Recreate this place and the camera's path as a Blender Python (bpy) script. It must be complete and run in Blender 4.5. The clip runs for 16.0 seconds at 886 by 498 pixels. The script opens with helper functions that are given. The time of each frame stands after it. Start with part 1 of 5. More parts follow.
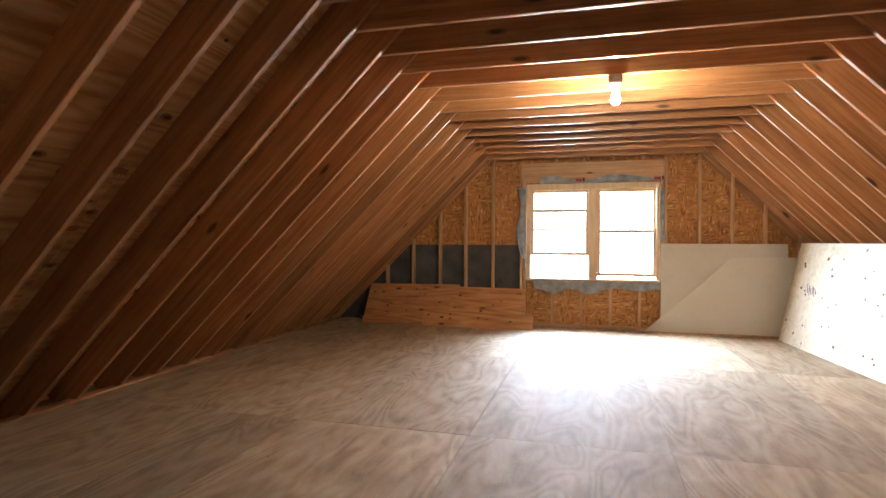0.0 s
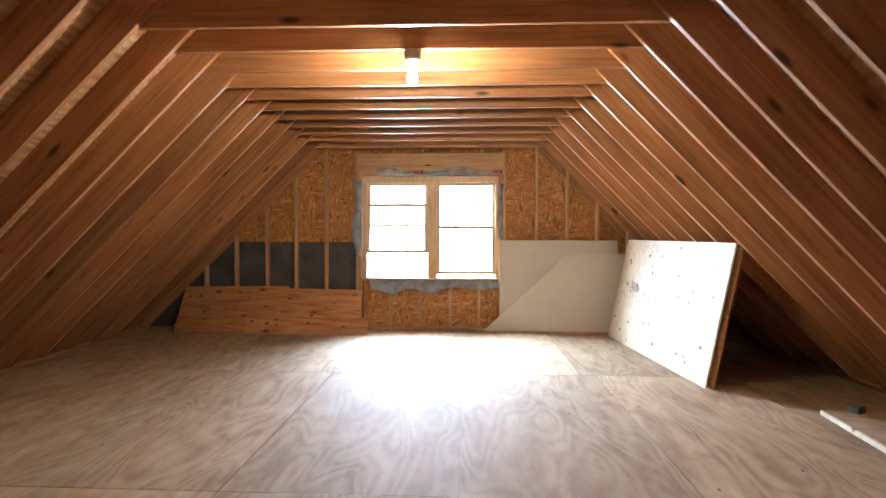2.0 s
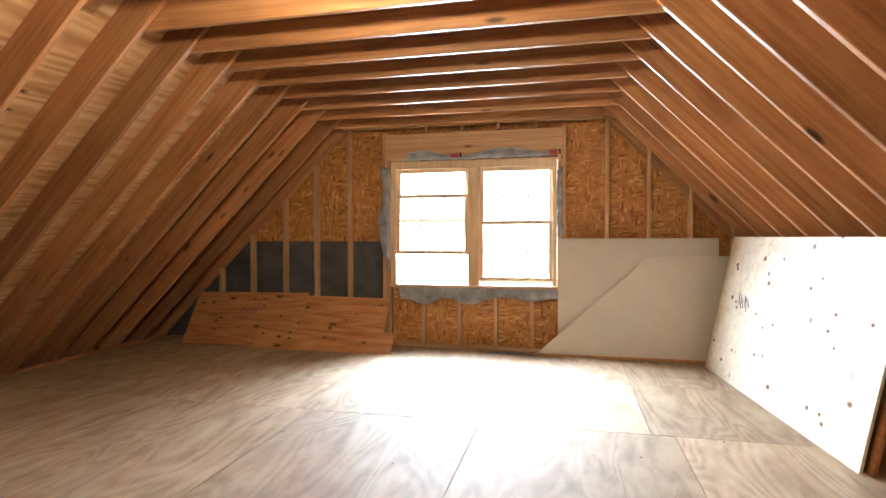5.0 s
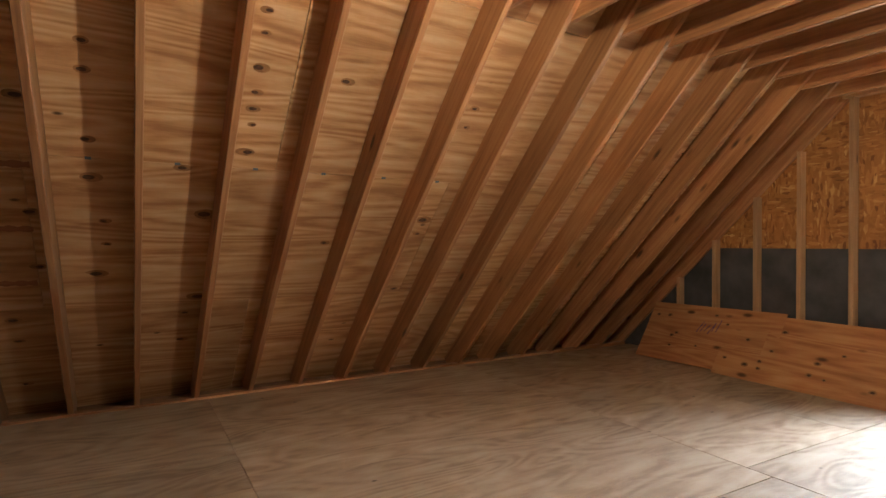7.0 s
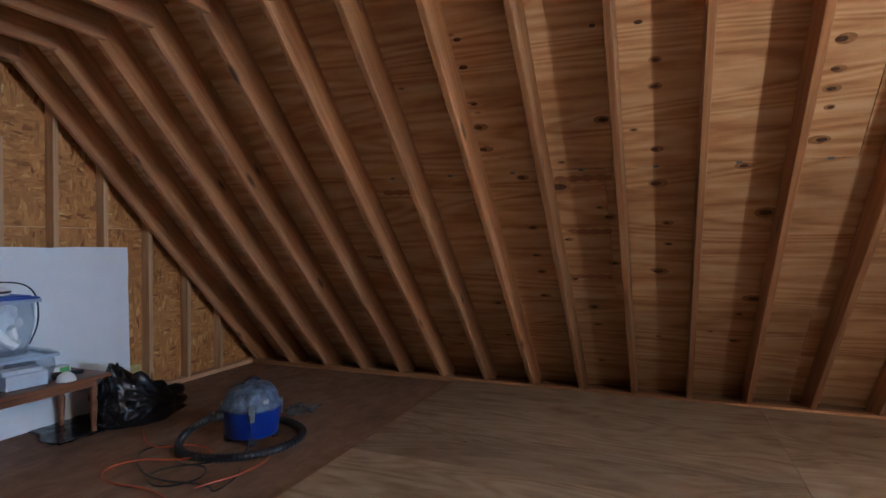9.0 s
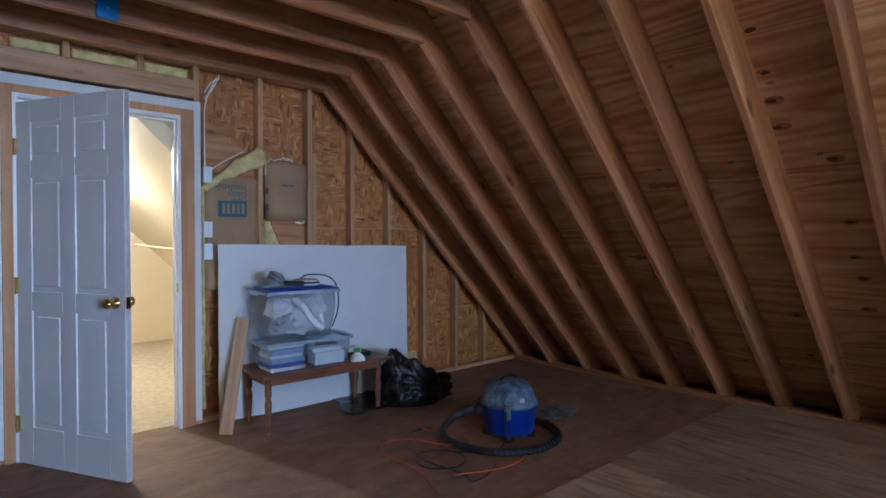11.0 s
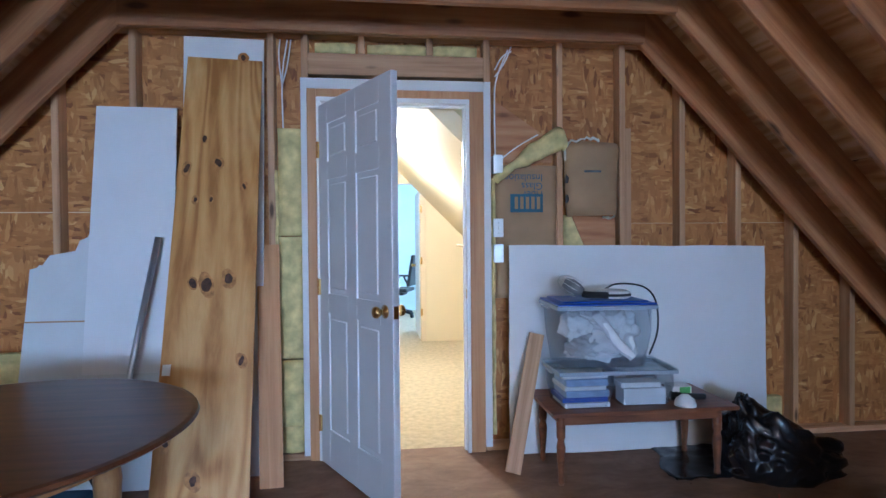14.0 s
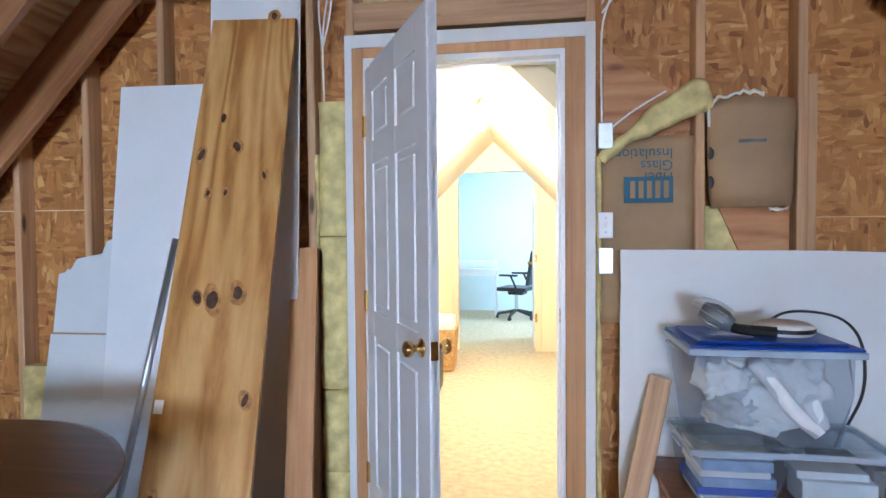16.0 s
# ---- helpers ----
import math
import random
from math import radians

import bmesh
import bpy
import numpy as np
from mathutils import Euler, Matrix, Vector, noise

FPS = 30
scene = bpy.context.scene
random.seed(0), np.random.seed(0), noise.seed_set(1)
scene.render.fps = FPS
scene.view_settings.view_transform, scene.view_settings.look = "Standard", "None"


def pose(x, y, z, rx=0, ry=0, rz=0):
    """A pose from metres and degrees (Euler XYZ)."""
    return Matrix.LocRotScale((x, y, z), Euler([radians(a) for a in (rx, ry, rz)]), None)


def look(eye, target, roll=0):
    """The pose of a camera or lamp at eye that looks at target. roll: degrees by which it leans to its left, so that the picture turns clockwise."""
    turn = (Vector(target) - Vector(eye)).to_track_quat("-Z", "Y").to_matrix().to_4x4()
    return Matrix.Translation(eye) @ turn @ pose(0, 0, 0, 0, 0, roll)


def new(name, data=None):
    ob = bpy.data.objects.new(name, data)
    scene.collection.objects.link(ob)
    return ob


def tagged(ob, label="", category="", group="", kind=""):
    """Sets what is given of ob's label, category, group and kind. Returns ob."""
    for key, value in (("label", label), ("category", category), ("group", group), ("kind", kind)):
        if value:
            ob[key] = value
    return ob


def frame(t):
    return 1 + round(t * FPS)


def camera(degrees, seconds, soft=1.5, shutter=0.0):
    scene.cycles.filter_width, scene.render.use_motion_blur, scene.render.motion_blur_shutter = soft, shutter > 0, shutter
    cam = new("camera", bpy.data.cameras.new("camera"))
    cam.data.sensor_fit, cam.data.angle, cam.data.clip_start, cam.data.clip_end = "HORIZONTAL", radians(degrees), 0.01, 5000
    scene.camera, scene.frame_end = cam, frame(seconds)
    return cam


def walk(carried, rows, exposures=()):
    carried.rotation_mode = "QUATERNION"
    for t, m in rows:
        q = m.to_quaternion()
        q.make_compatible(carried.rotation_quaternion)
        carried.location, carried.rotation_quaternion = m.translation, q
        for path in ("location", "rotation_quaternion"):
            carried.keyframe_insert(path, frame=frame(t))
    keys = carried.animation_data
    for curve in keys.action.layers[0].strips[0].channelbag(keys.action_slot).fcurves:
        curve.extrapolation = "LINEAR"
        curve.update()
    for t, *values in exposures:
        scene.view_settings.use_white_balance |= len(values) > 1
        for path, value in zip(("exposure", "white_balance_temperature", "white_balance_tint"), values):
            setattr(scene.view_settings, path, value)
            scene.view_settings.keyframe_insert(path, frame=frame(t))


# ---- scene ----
cam = camera(77.5, 16.0)
PATH = [
    (0, (-0.083, 1.211, 1.247), (-0.605, 3.142, 1.218), 0.2),
    (0.5, (0.075, 1.348, 1.267), (-0.413, 3.287, 1.231), 0.0),
    (1, (0.186, 1.477, 1.287), (-0.233, 3.432, 1.248), 0.2),
    (1.5, (0.293, 1.712, 1.297), (0.05, 3.697, 1.248), 0.1),
    (2, (0.431, 1.951, 1.31), (0.336, 3.948, 1.254), 0.1),
    (2.5, (0.674, 2.175, 1.332), (0.668, 4.174, 1.278), 0.1),
    (3, (0.807, 2.453, 1.335), (0.819, 4.452, 1.272), 0.3),
    (3.2, (0.852, 2.571, 1.339), (0.865, 4.57, 1.274), 0.3),
    (5.3, (0.983, 3.587, 1.231), (0.299, 5.466, 1.2), -0.1),
    (5.5, (1.001, 3.685, 1.23), (0.133, 5.487, 1.199), -0.1),
    (6, (1.044, 3.891, 1.223), (-0.23, 5.433, 1.188), -0.1),
    (6.5, (0.903, 4.084, 1.223), (-0.614, 5.387, 1.194), -0.1),
    (7, (0.827, 4.125, 1.227), (-0.913, 5.111, 1.211), 0.0),
    (7.5, (0.774, 4.122, 1.236), (-1.161, 4.629, 1.215), -0.1),
    (8, (0.772, 4.171, 1.239), (-1.227, 4.111, 1.215), 0.1),
    (8.5, (0.787, 4.077, 1.261), (-1.166, 3.652, 1.222), 0.1),
    (9, (0.804, 3.999, 1.246), (-1.049, 3.246, 1.219), 0.0),
    (9.5, (0.856, 3.913, 1.225), (-0.889, 2.938, 1.206), 0.1),
    (9.7, (0.86, 3.895, 1.222), (-0.835, 2.834, 1.206), 0.1),
    (11.8, (0.458, 3.971, 1.252), (-0.523, 2.229, 1.214), -0.4),
    (12, (0.413, 3.928, 1.252), (-0.465, 2.131, 1.215), -0.5),
    (12.5, (0.322, 3.802, 1.252), (-0.321, 1.908, 1.213), -0.4),
    (13, (0.25, 3.589, 1.25), (-0.235, 1.649, 1.211), -0.4),
    (13.5, (0.204, 3.441, 1.245), (-0.175, 1.478, 1.211), -0.4),
    (14, (0.088, 3.243, 1.247), (-0.139, 1.256, 1.218), -0.5),
    (14.5, (0.029, 3.09, 1.237), (-0.024, 1.09, 1.211), -0.5),
    (15, (-0.065, 2.847, 1.25), (0.014, 0.849, 1.214), -0.4),
    (15.5, (-0.158, 2.649, 1.263), (-0.003, 0.655, 1.215), -0.4),
    (16, (-0.249, 2.44, 1.295), (0.025, 0.46, 1.237), -0.5),
]
EXPOSURES = [(0.0, 0.55, 5650, 10), (3.2, 0.55, 5350, 10), (6.0, 0.6, 5950, 10), (7.0, 0.4, 5650, 10), (8.0, 0.5, 5150, 10), (9.5, 0.3, 4700, 10), (12.0, 0.25, 4300, 10), (13.5, 0.42, 4350, 10), (14.5, 0.6, 4450, 10), (16.0, 1.0, 4900, 10)]
walk(cam, [(t, look(eye, target, roll)) for t, eye, target, roll in PATH], EXPOSURES)
# light
world = bpy.data.worlds.new("sky")
scene.world = world
world.use_nodes = True
sky = world.node_tree.nodes.new("ShaderNodeTexSky")
sky.sky_type, sky.sun_disc, sky.sun_elevation, sky.sun_rotation = "NISHITA", False, radians(35), radians(200)
world.node_tree.links.new(sky.outputs[0], world.node_tree.nodes["Background"].inputs[0])
world.node_tree.nodes["Background"].inputs[1].default_value = 0.12


def lamp(name, kind, m, energy, color, size=0.1, size_y=None):
    data = bpy.data.lights.new(name, kind)
    data.energy, data.color = energy, color
    if kind == "AREA":
        data.size = size
        if size_y:
            data.shape, data.size_y = "RECTANGLE", size_y
    else:
        data.shadow_soft_size = size
    ob = new(name, data)
    ob.matrix_world = m
    return ob


WINDOW_POWER, SKY_POWER, BULB_POWER, ROOM_POWER, FAR_POWER = 1000, 5600, 175, 95, 40
lamp("window_daylight", "AREA", look((-0.95, 10.8, 1.65), (1.2, 7.2, 0.8)), WINDOW_POWER, (0.84, 0.94, 1.0), 2.6, 2.0)
lamp("sky_daylight", "AREA", look((-2.1, 11.5, 4.1), (0.6, 8.0, 0.0)), SKY_POWER, (0.84, 0.94, 1.0), 6.5, 2.6)
lamp("room_lamp", "POINT", Matrix.Translation((0.03, -1.75, 2.0)), ROOM_POWER, (1.0, 0.82, 0.55), 0.06)
lamp("far_daylight", "AREA", look((-1.6, -5.4, 1.5), (0.6, -5.6, 1.0)), FAR_POWER, (0.82, 0.95, 1.0), 1.2, 1.4)


# ---- materials
def shader(name, rough=0.6, metal=0.0):
    m = bpy.data.materials.new(name)
    m.use_nodes = True
    nt = m.node_tree
    b = nt.nodes["Principled BSDF"]
    b.inputs["Roughness"].default_value, b.inputs["Metallic"].default_value = rough, metal
    return m, nt, b


def node(nt, kind, **kw):
    n = nt.nodes.new(kind)
    for k, v in kw.items():
        n.inputs[k].default_value = v
    return n


def ramp(nt, src, stops):
    r = nt.nodes.new("ShaderNodeValToRGB")
    while len(r.color_ramp.elements) < len(stops):
        r.color_ramp.elements.new(0.5)
    for e, (p, c) in zip(r.color_ramp.elements, stops):
        e.position, e.color = p, (*c, 1)
    nt.links.new(src, r.inputs[0])
    return r.outputs[0]


def mix(nt, fac, a, b, mode="MIX"):
    n = nt.nodes.new("ShaderNodeMix")
    n.data_type, n.blend_type = "RGBA", mode
    for k, v in ((0, fac), (6, a), (7, b)):
        if isinstance(v, (int, float)):
            n.inputs[k].default_value = v
        elif isinstance(v, tuple):
            n.inputs[k].default_value = (*v, 1)
        else:
            nt.links.new(v, n.inputs[k])
    return n.outputs[2]


def coords(nt, scale, jitter=8.0, turn=(0, 0, 0)):
    tc = nt.nodes.new("ShaderNodeTexCoord")
    info = nt.nodes.new("ShaderNodeObjectInfo")
    add = nt.nodes.new("ShaderNodeVectorMath")
    mul = nt.nodes.new("ShaderNodeMath")
    mul.operation, mul.inputs[1].default_value = "MULTIPLY", jitter
    nt.links.new(info.outputs["Random"], mul.inputs[0])
    nt.links.new(tc.outputs["Object"], add.inputs[0])
    nt.links.new(mul.outputs[0], add.inputs[1])
    mp = node(nt, "ShaderNodeMapping", Scale=scale, Rotation=turn)
    nt.links.new(add.outputs[0], mp.inputs["Vector"])
    return mp.outputs[0], add.outputs[0], info.outputs["Random"]


def bump(nt, b, height, strength=0.3, distance=0.003):
    n = node(nt, "ShaderNodeBump", Strength=strength, Distance=distance)
    nt.links.new(height, n.inputs["Height"])
    nt.links.new(n.outputs[0], b.inputs["Normal"])


def tone(nt, col, rnd, spread):
    """Lightens or darkens a colour by a piece's own random value."""
    r = node(nt, "ShaderNodeMapRange")
    r.inputs["To Min"].default_value, r.inputs["To Max"].default_value = 1 - spread, 1 + spread
    nt.links.new(rnd, r.inputs["Value"])
    h = node(nt, "ShaderNodeHueSaturation")
    nt.links.new(r.outputs[0], h.inputs["Value"])
    nt.links.new(col, h.inputs["Color"])
    return h.outputs[0]


def wood(name, dark, mid, light, scale, rough=0.55, knots=0.0, knot_scale=(3, 6, 6), figure=0.0, figure_gain=0.09, stain=0.35, spread=0.15, relief=0.25, stain_tint=(0.5, 0.42, 0.36)):
    m, nt, b = shader(name, rough)
    v, raw, rnd = coords(nt, scale)
    grain = node(nt, "ShaderNodeTexNoise", Scale=1.0, Detail=6.0, Roughness=0.65, Distortion=0.4)
    nt.links.new(v, grain.inputs["Vector"])
    src = grain.outputs[0]
    if figure:
        slow = node(nt, "ShaderNodeMapping", Scale=tuple(s * figure for s in scale))
        nt.links.new(raw, slow.inputs["Vector"])
        field = node(nt, "ShaderNodeTexNoise", Scale=1.0, Detail=1.5, Distortion=0.6)
        nt.links.new(slow.outputs[0], field.inputs["Vector"])
        k = nt.nodes.new("ShaderNodeMath")
        k.operation, k.inputs[1].default_value = "MULTIPLY", 95.0
        nt.links.new(field.outputs[0], k.inputs[0])
        s = nt.nodes.new("ShaderNodeMath")
        s.operation = "SINE"
        nt.links.new(k.outputs[0], s.inputs[0])
        w = nt.nodes.new("ShaderNodeMath")
        w.operation, w.inputs[1].default_value = "MULTIPLY_ADD", figure_gain
        nt.links.new(s.outputs[0], w.inputs[0])
        nt.links.new(grain.outputs[0], w.inputs[2])
        src = w.outputs[0]
    col = ramp(nt, src, [(0.3, dark), (0.5, mid), (0.72, light)])
    blot = node(nt, "ShaderNodeTexNoise", Scale=1.7, Detail=4.0, Roughness=0.6)
    nt.links.new(raw, blot.inputs["Vector"])
    col = mix(nt, ramp(nt, blot.outputs[0], [(0.48, (0, 0, 0)), (0.75, (stain,) * 3)]), col, stain_tint, "MULTIPLY")
    if knots:
        km = node(nt, "ShaderNodeMapping", Scale=knot_scale)
        nt.links.new(raw, km.inputs["Vector"])
        vor = node(nt, "ShaderNodeTexVoronoi", Scale=1.0, Randomness=1.0)
        nt.links.new(km.outputs[0], vor.inputs["Vector"])
        mask = ramp(nt, vor.outputs["Distance"], [(knots * 0.45, (1, 1, 1)), (knots, (0, 0, 0))])
        col = mix(nt, mask, col, tuple(c * 0.28 for c in dark))
    col = tone(nt, col, rnd, spread)
    nt.links.new(col, b.inputs["Base Color"])
    bump(nt, b, src, relief)
    return m


def osb(name, tint=(1, 1, 1)):
    m, nt, b = shader(name, 0.6)
    outs = []
    for turn, sc in (((0.3, 0.5, 0.2), (15, 46, 52)), ((0.2, -0.6, 1.1), (48, 40, 16))):
        v, raw, rnd = coords(nt, sc, turn=turn)
        warp = node(nt, "ShaderNodeTexNoise", Scale=0.35, Detail=2.0)
        nt.links.new(v, warp.inputs["Vector"])
        add = nt.nodes.new("ShaderNodeVectorMath")
        add.operation = "MULTIPLY_ADD"
        add.inputs[1].default_value = (2.5, 2.5, 2.5)
        nt.links.new(warp.outputs[1], add.inputs[0])
        nt.links.new(v, add.inputs[2])
        vor = node(nt, "ShaderNodeTexVoronoi", Scale=1.0)
        nt.links.new(add.outputs[0], vor.inputs["Vector"])
        sep = nt.nodes.new("ShaderNodeSeparateColor")
        nt.links.new(vor.outputs["Color"], sep.inputs[0])
        outs.append(sep.outputs[0])
    pick = node(nt, "ShaderNodeTexNoise", Scale=7.0, Detail=3.0)
    nt.links.new(raw, pick.inputs["Vector"])
    sel = ramp(nt, pick.outputs[0], [(0.46, (0, 0, 0)), (0.54, (1, 1, 1))])
    f = mix(nt, sel, outs[0], outs[1])
    t = lambda c: tuple(a * k for a, k in zip(c, tint))
    col = ramp(nt, f, [(0.0, t((0.22, 0.09, 0.028))), (0.15, t((0.37, 0.175, 0.056))), (0.6, t((0.47, 0.24, 0.08))), (0.9, t((0.54, 0.30, 0.11))), (1.0, t((0.68, 0.46, 0.22)))])
    blot = node(nt, "ShaderNodeTexNoise", Scale=1.4, Detail=3.0)
    nt.links.new(raw, blot.inputs["Vector"])
    col = mix(nt, ramp(nt, blot.outputs[0], [(0.45, (0, 0, 0)), (0.8, (0.4, 0.4, 0.4))]), col, (0.55, 0.42, 0.34), "MULTIPLY")
    nt.links.new(col, b.inputs["Base Color"])
    bump(nt, b, f, 0.35)
    return m


def plain(name, color, rough=0.6, metal=0.0, vary=0.12, scale=6.0, relief=0.1, fine=90.0):
    m, nt, b = shader(name, rough, metal)
    v, raw, rnd = coords(nt, (scale,) * 3)
    n1 = node(nt, "ShaderNodeTexNoise", Scale=1.0, Detail=5.0)
    nt.links.new(v, n1.inputs["Vector"])
    n2 = node(nt, "ShaderNodeTexNoise", Scale=fine, Detail=2.0)
    nt.links.new(raw, n2.inputs["Vector"])
    lo, hi = tuple(max(0, c * (1 - vary)) for c in color), tuple(min(1, c * (1 + vary)) for c in color)
    col = ramp(nt, n1.outputs[0], [(0.3, lo), (0.7, hi)])
    nt.links.new(col, b.inputs["Base Color"])
    bump(nt, b, n2.outputs[0], relief, 0.002)
    return m


def clear(name, tint, gloss=0.08, rough=0.05, milk=0.0):
    m = bpy.data.materials.new(name)
    m.use_nodes = True
    nt = m.node_tree
    nt.nodes.clear()
    out = nt.nodes.new("ShaderNodeOutputMaterial")
    t = node(nt, "ShaderNodeBsdfTransparent", Color=(*tint, 1))
    g = node(nt, "ShaderNodeBsdfGlossy", Roughness=rough)
    mx = nt.nodes.new("ShaderNodeMixShader")
    mx.inputs[0].default_value = gloss
    if milk:
        d = node(nt, "ShaderNodeBsdfDiffuse", Color=(0.72, 0.80, 0.92, 1))
        veil = nt.nodes.new("ShaderNodeMixShader")
        veil.inputs[0].default_value = milk
        nt.links.new(t.outputs[0], veil.inputs[1])
        nt.links.new(d.outputs[0], veil.inputs[2])
        t = veil
    nt.links.new(t.outputs[0], mx.inputs[1])
    nt.links.new(g.outputs[0], mx.inputs[2])
    nt.links.new(mx.outputs[0], out.inputs[0])
    return m


def glow(name, color, strength):
    m, nt, b = shader(name)
    b.inputs["Emission Color"].default_value = (*color, 1)
    b.inputs["Emission Strength"].default_value = strength
    return m


RAFTER = wood("rafter_lumber", (0.22, 0.093, 0.035), (0.36, 0.168, 0.066), (0.47, 0.255, 0.112), (1.2, 26, 26), 0.42, 0.13, (1.6, 5, 5), spread=0.22)
STUD = wood("stud_lumber", (0.38, 0.21, 0.10), (0.52, 0.31, 0.155), (0.63, 0.41, 0.225), (1.2, 30, 30), 0.55, 0.1, (1.6, 6, 6), spread=0.18)
SHEATHING = wood("roof_plywood", (0.38, 0.19, 0.075), (0.56, 0.33, 0.155), (0.67, 0.46, 0.27), (1.8, 15, 15), 0.55, 0.07, (2.4, 5.0, 5.0), figure=0.16, figure_gain=0.11, stain=0.5, spread=0.2)
FLOOR = wood("floor_plywood", (0.24, 0.16, 0.09), (0.34, 0.238, 0.142), (0.41, 0.31, 0.20), (9, 2.4, 9), 0.7, 0.05, (4.5, 2.6, 4.5), figure=0.24, figure_gain=0.085, stain=0.6, spread=0.24, relief=0.2, stain_tint=(0.66, 0.57, 0.48))
PLY = wood("pine_plywood", (0.38, 0.165, 0.036), (0.57, 0.295, 0.08), (0.69, 0.415, 0.15), (10, 10, 1.5), 0.45, 0.09, (4.4, 4.4, 2.2), figure=0.3, figure_gain=0.13, stain=0.4, spread=0.06)
PLY_RED = wood("orange_plywood", (0.33, 0.13, 0.045), (0.46, 0.215, 0.08), (0.55, 0.30, 0.13), (1.3, 14, 14), 0.6, 0.16, (2.6, 6, 6), figure=0.2, spread=0.1)
PALE_PLY = wood("pale_plywood", (0.60, 0.50, 0.34), (0.70, 0.61, 0.45), (0.76, 0.67, 0.52), (12, 1.5, 12), 0.55, 0.11, (4, 2.6, 4), figure=0.2, stain=0.25, spread=0.05)
LUMBER_RED = wood("cedar_board", (0.40, 0.19, 0.07), (0.51, 0.27, 0.11), (0.58, 0.34, 0.15), (26, 26, 1.2), 0.55, 0.0, spread=0.1)
OSB = osb("oriented_strand_board", (0.98, 0.86, 0.62))
SUBFLOOR = wood("worn_subfloor", (0.19, 0.105, 0.062), (0.265, 0.155, 0.094), (0.34, 0.215, 0.135), (5, 9, 9), 0.72, 0.04, (5, 5, 5), stain=0.6, spread=0.05, relief=0.35, stain_tint=(0.55, 0.46, 0.40))
FELT = plain("dark_sheathing", (0.075, 0.072, 0.075), 0.8, 0, 0.35, 4, 0.3, 40)
GYPSUM = plain("bare_drywall_grey", (0.72, 0.73, 0.75), 0.85, 0, 0.04, 2.5, 0.15, 120)
GYPSUM_TAN = plain("bare_drywall_tan", (0.55, 0.50, 0.43), 0.85, 0, 0.04, 2.5, 0.15, 120)
WHITE = plain("white_paint", (0.81, 0.82, 0.85), 0.38, 0, 0.03, 3, 0.08, 60)
PINE_TRIM = wood("window_pine", (0.50, 0.33, 0.17), (0.60, 0.42, 0.24), (0.66, 0.49, 0.30), (20, 20, 2), 0.4, 0.0, spread=0.05)
PAPER = plain("grey_housewrap", (0.43, 0.45, 0.48), 0.5, 0, 0.3, 9, 0.4, 25)
BLACK = plain("black_plastic", (0.018, 0.018, 0.02), 0.35)
BAG = plain("black_bin_liner", (0.010, 0.010, 0.012), 0.22, 0, 0.3, 8, 0.3, 14)
BLUE = plain("blue_plastic", (0.02, 0.07, 0.42), 0.35)
GREYP = plain("grey_plastic", (0.12, 0.135, 0.15), 0.45, 0, 0.5, 12)
ORANGE = plain("orange_cord", (0.45, 0.08, 0.018), 0.5)
INSUL = plain("yellow_fibreglass", (0.66, 0.56, 0.24), 0.95, 0, 0.28, 14, 0.9, 45)
KRAFT = plain("kraft_paper", (0.36, 0.235, 0.12), 0.7, 0, 0.14, 5, 0.4, 18)
INK = plain("faded_blue_ink", (0.045, 0.13, 0.20), 0.7, 0, 0.2)
STEEL = plain("galvanised_steel", (0.55, 0.58, 0.60), 0.38, 0.9, 0.1)
BRASS = plain("polished_brass", (0.72, 0.50, 0.18), 0.2, 1.0, 0.05)
DARKWOOD = wood("dark_table_wood", (0.05, 0.017, 0.008), (0.10, 0.038, 0.017), (0.165, 0.068, 0.03), (2, 22, 22), 0.3, 0.0, spread=0.03, relief=0.06)
HONEY = wood("turned_maple", (0.24, 0.11, 0.035), (0.36, 0.18, 0.065), (0.46, 0.26, 0.10), (24, 24, 3), 0.3, 0.0, spread=0.05, relief=0.06)
BENCHWOOD = wood("bench_wood", (0.10, 0.035, 0.014), (0.18, 0.068, 0.027), (0.25, 0.105, 0.045), (3, 24, 24), 0.4, 0.0, spread=0.05)
CREAM = plain("cream_wall_paint", (0.79, 0.68, 0.46), 0.7, 0, 0.02, 1.5, 0.05, 60)
CREAM_TRIM = plain("cream_trim", (0.75, 0.62, 0.42), 0.5, 0, 0.02)
CARPET = plain("beige_carpet", (0.56, 0.47, 0.31), 0.95, 0, 0.16, 22, 0.8, 260)
PALE = plain("pale_blue_wall", (0.70, 0.80, 0.82), 0.7, 0, 0.02)
CLOTH = plain("white_cloth", (0.80, 0.80, 0.80), 0.9, 0, 0.08, 12, 0.3, 60)
WICKER = plain("wicker", (0.48, 0.28, 0.10), 0.7, 0, 0.3, 40, 0.5, 80)
TAPE = plain("blue_tape", (0.02, 0.16, 0.50), 0.6)
GLASS = clear("window_glass", (0.96, 0.98, 0.98), 0.05, 0.01)
BIN = clear("clear_plastic", (0.90, 0.94, 0.98), 0.08, 0.12, 0.15)
FROST = clear("frosted_plastic", (0.85, 0.92, 0.97), 0.10, 0.25, 0.45)
BULB_GLOW = glow("lit_bulb", (1.0, 0.80, 0.50), 1.0)
BULB_GLOW.node_tree.nodes["Principled BSDF"].inputs["Emission Strength"].default_value = BULB_POWER * 9


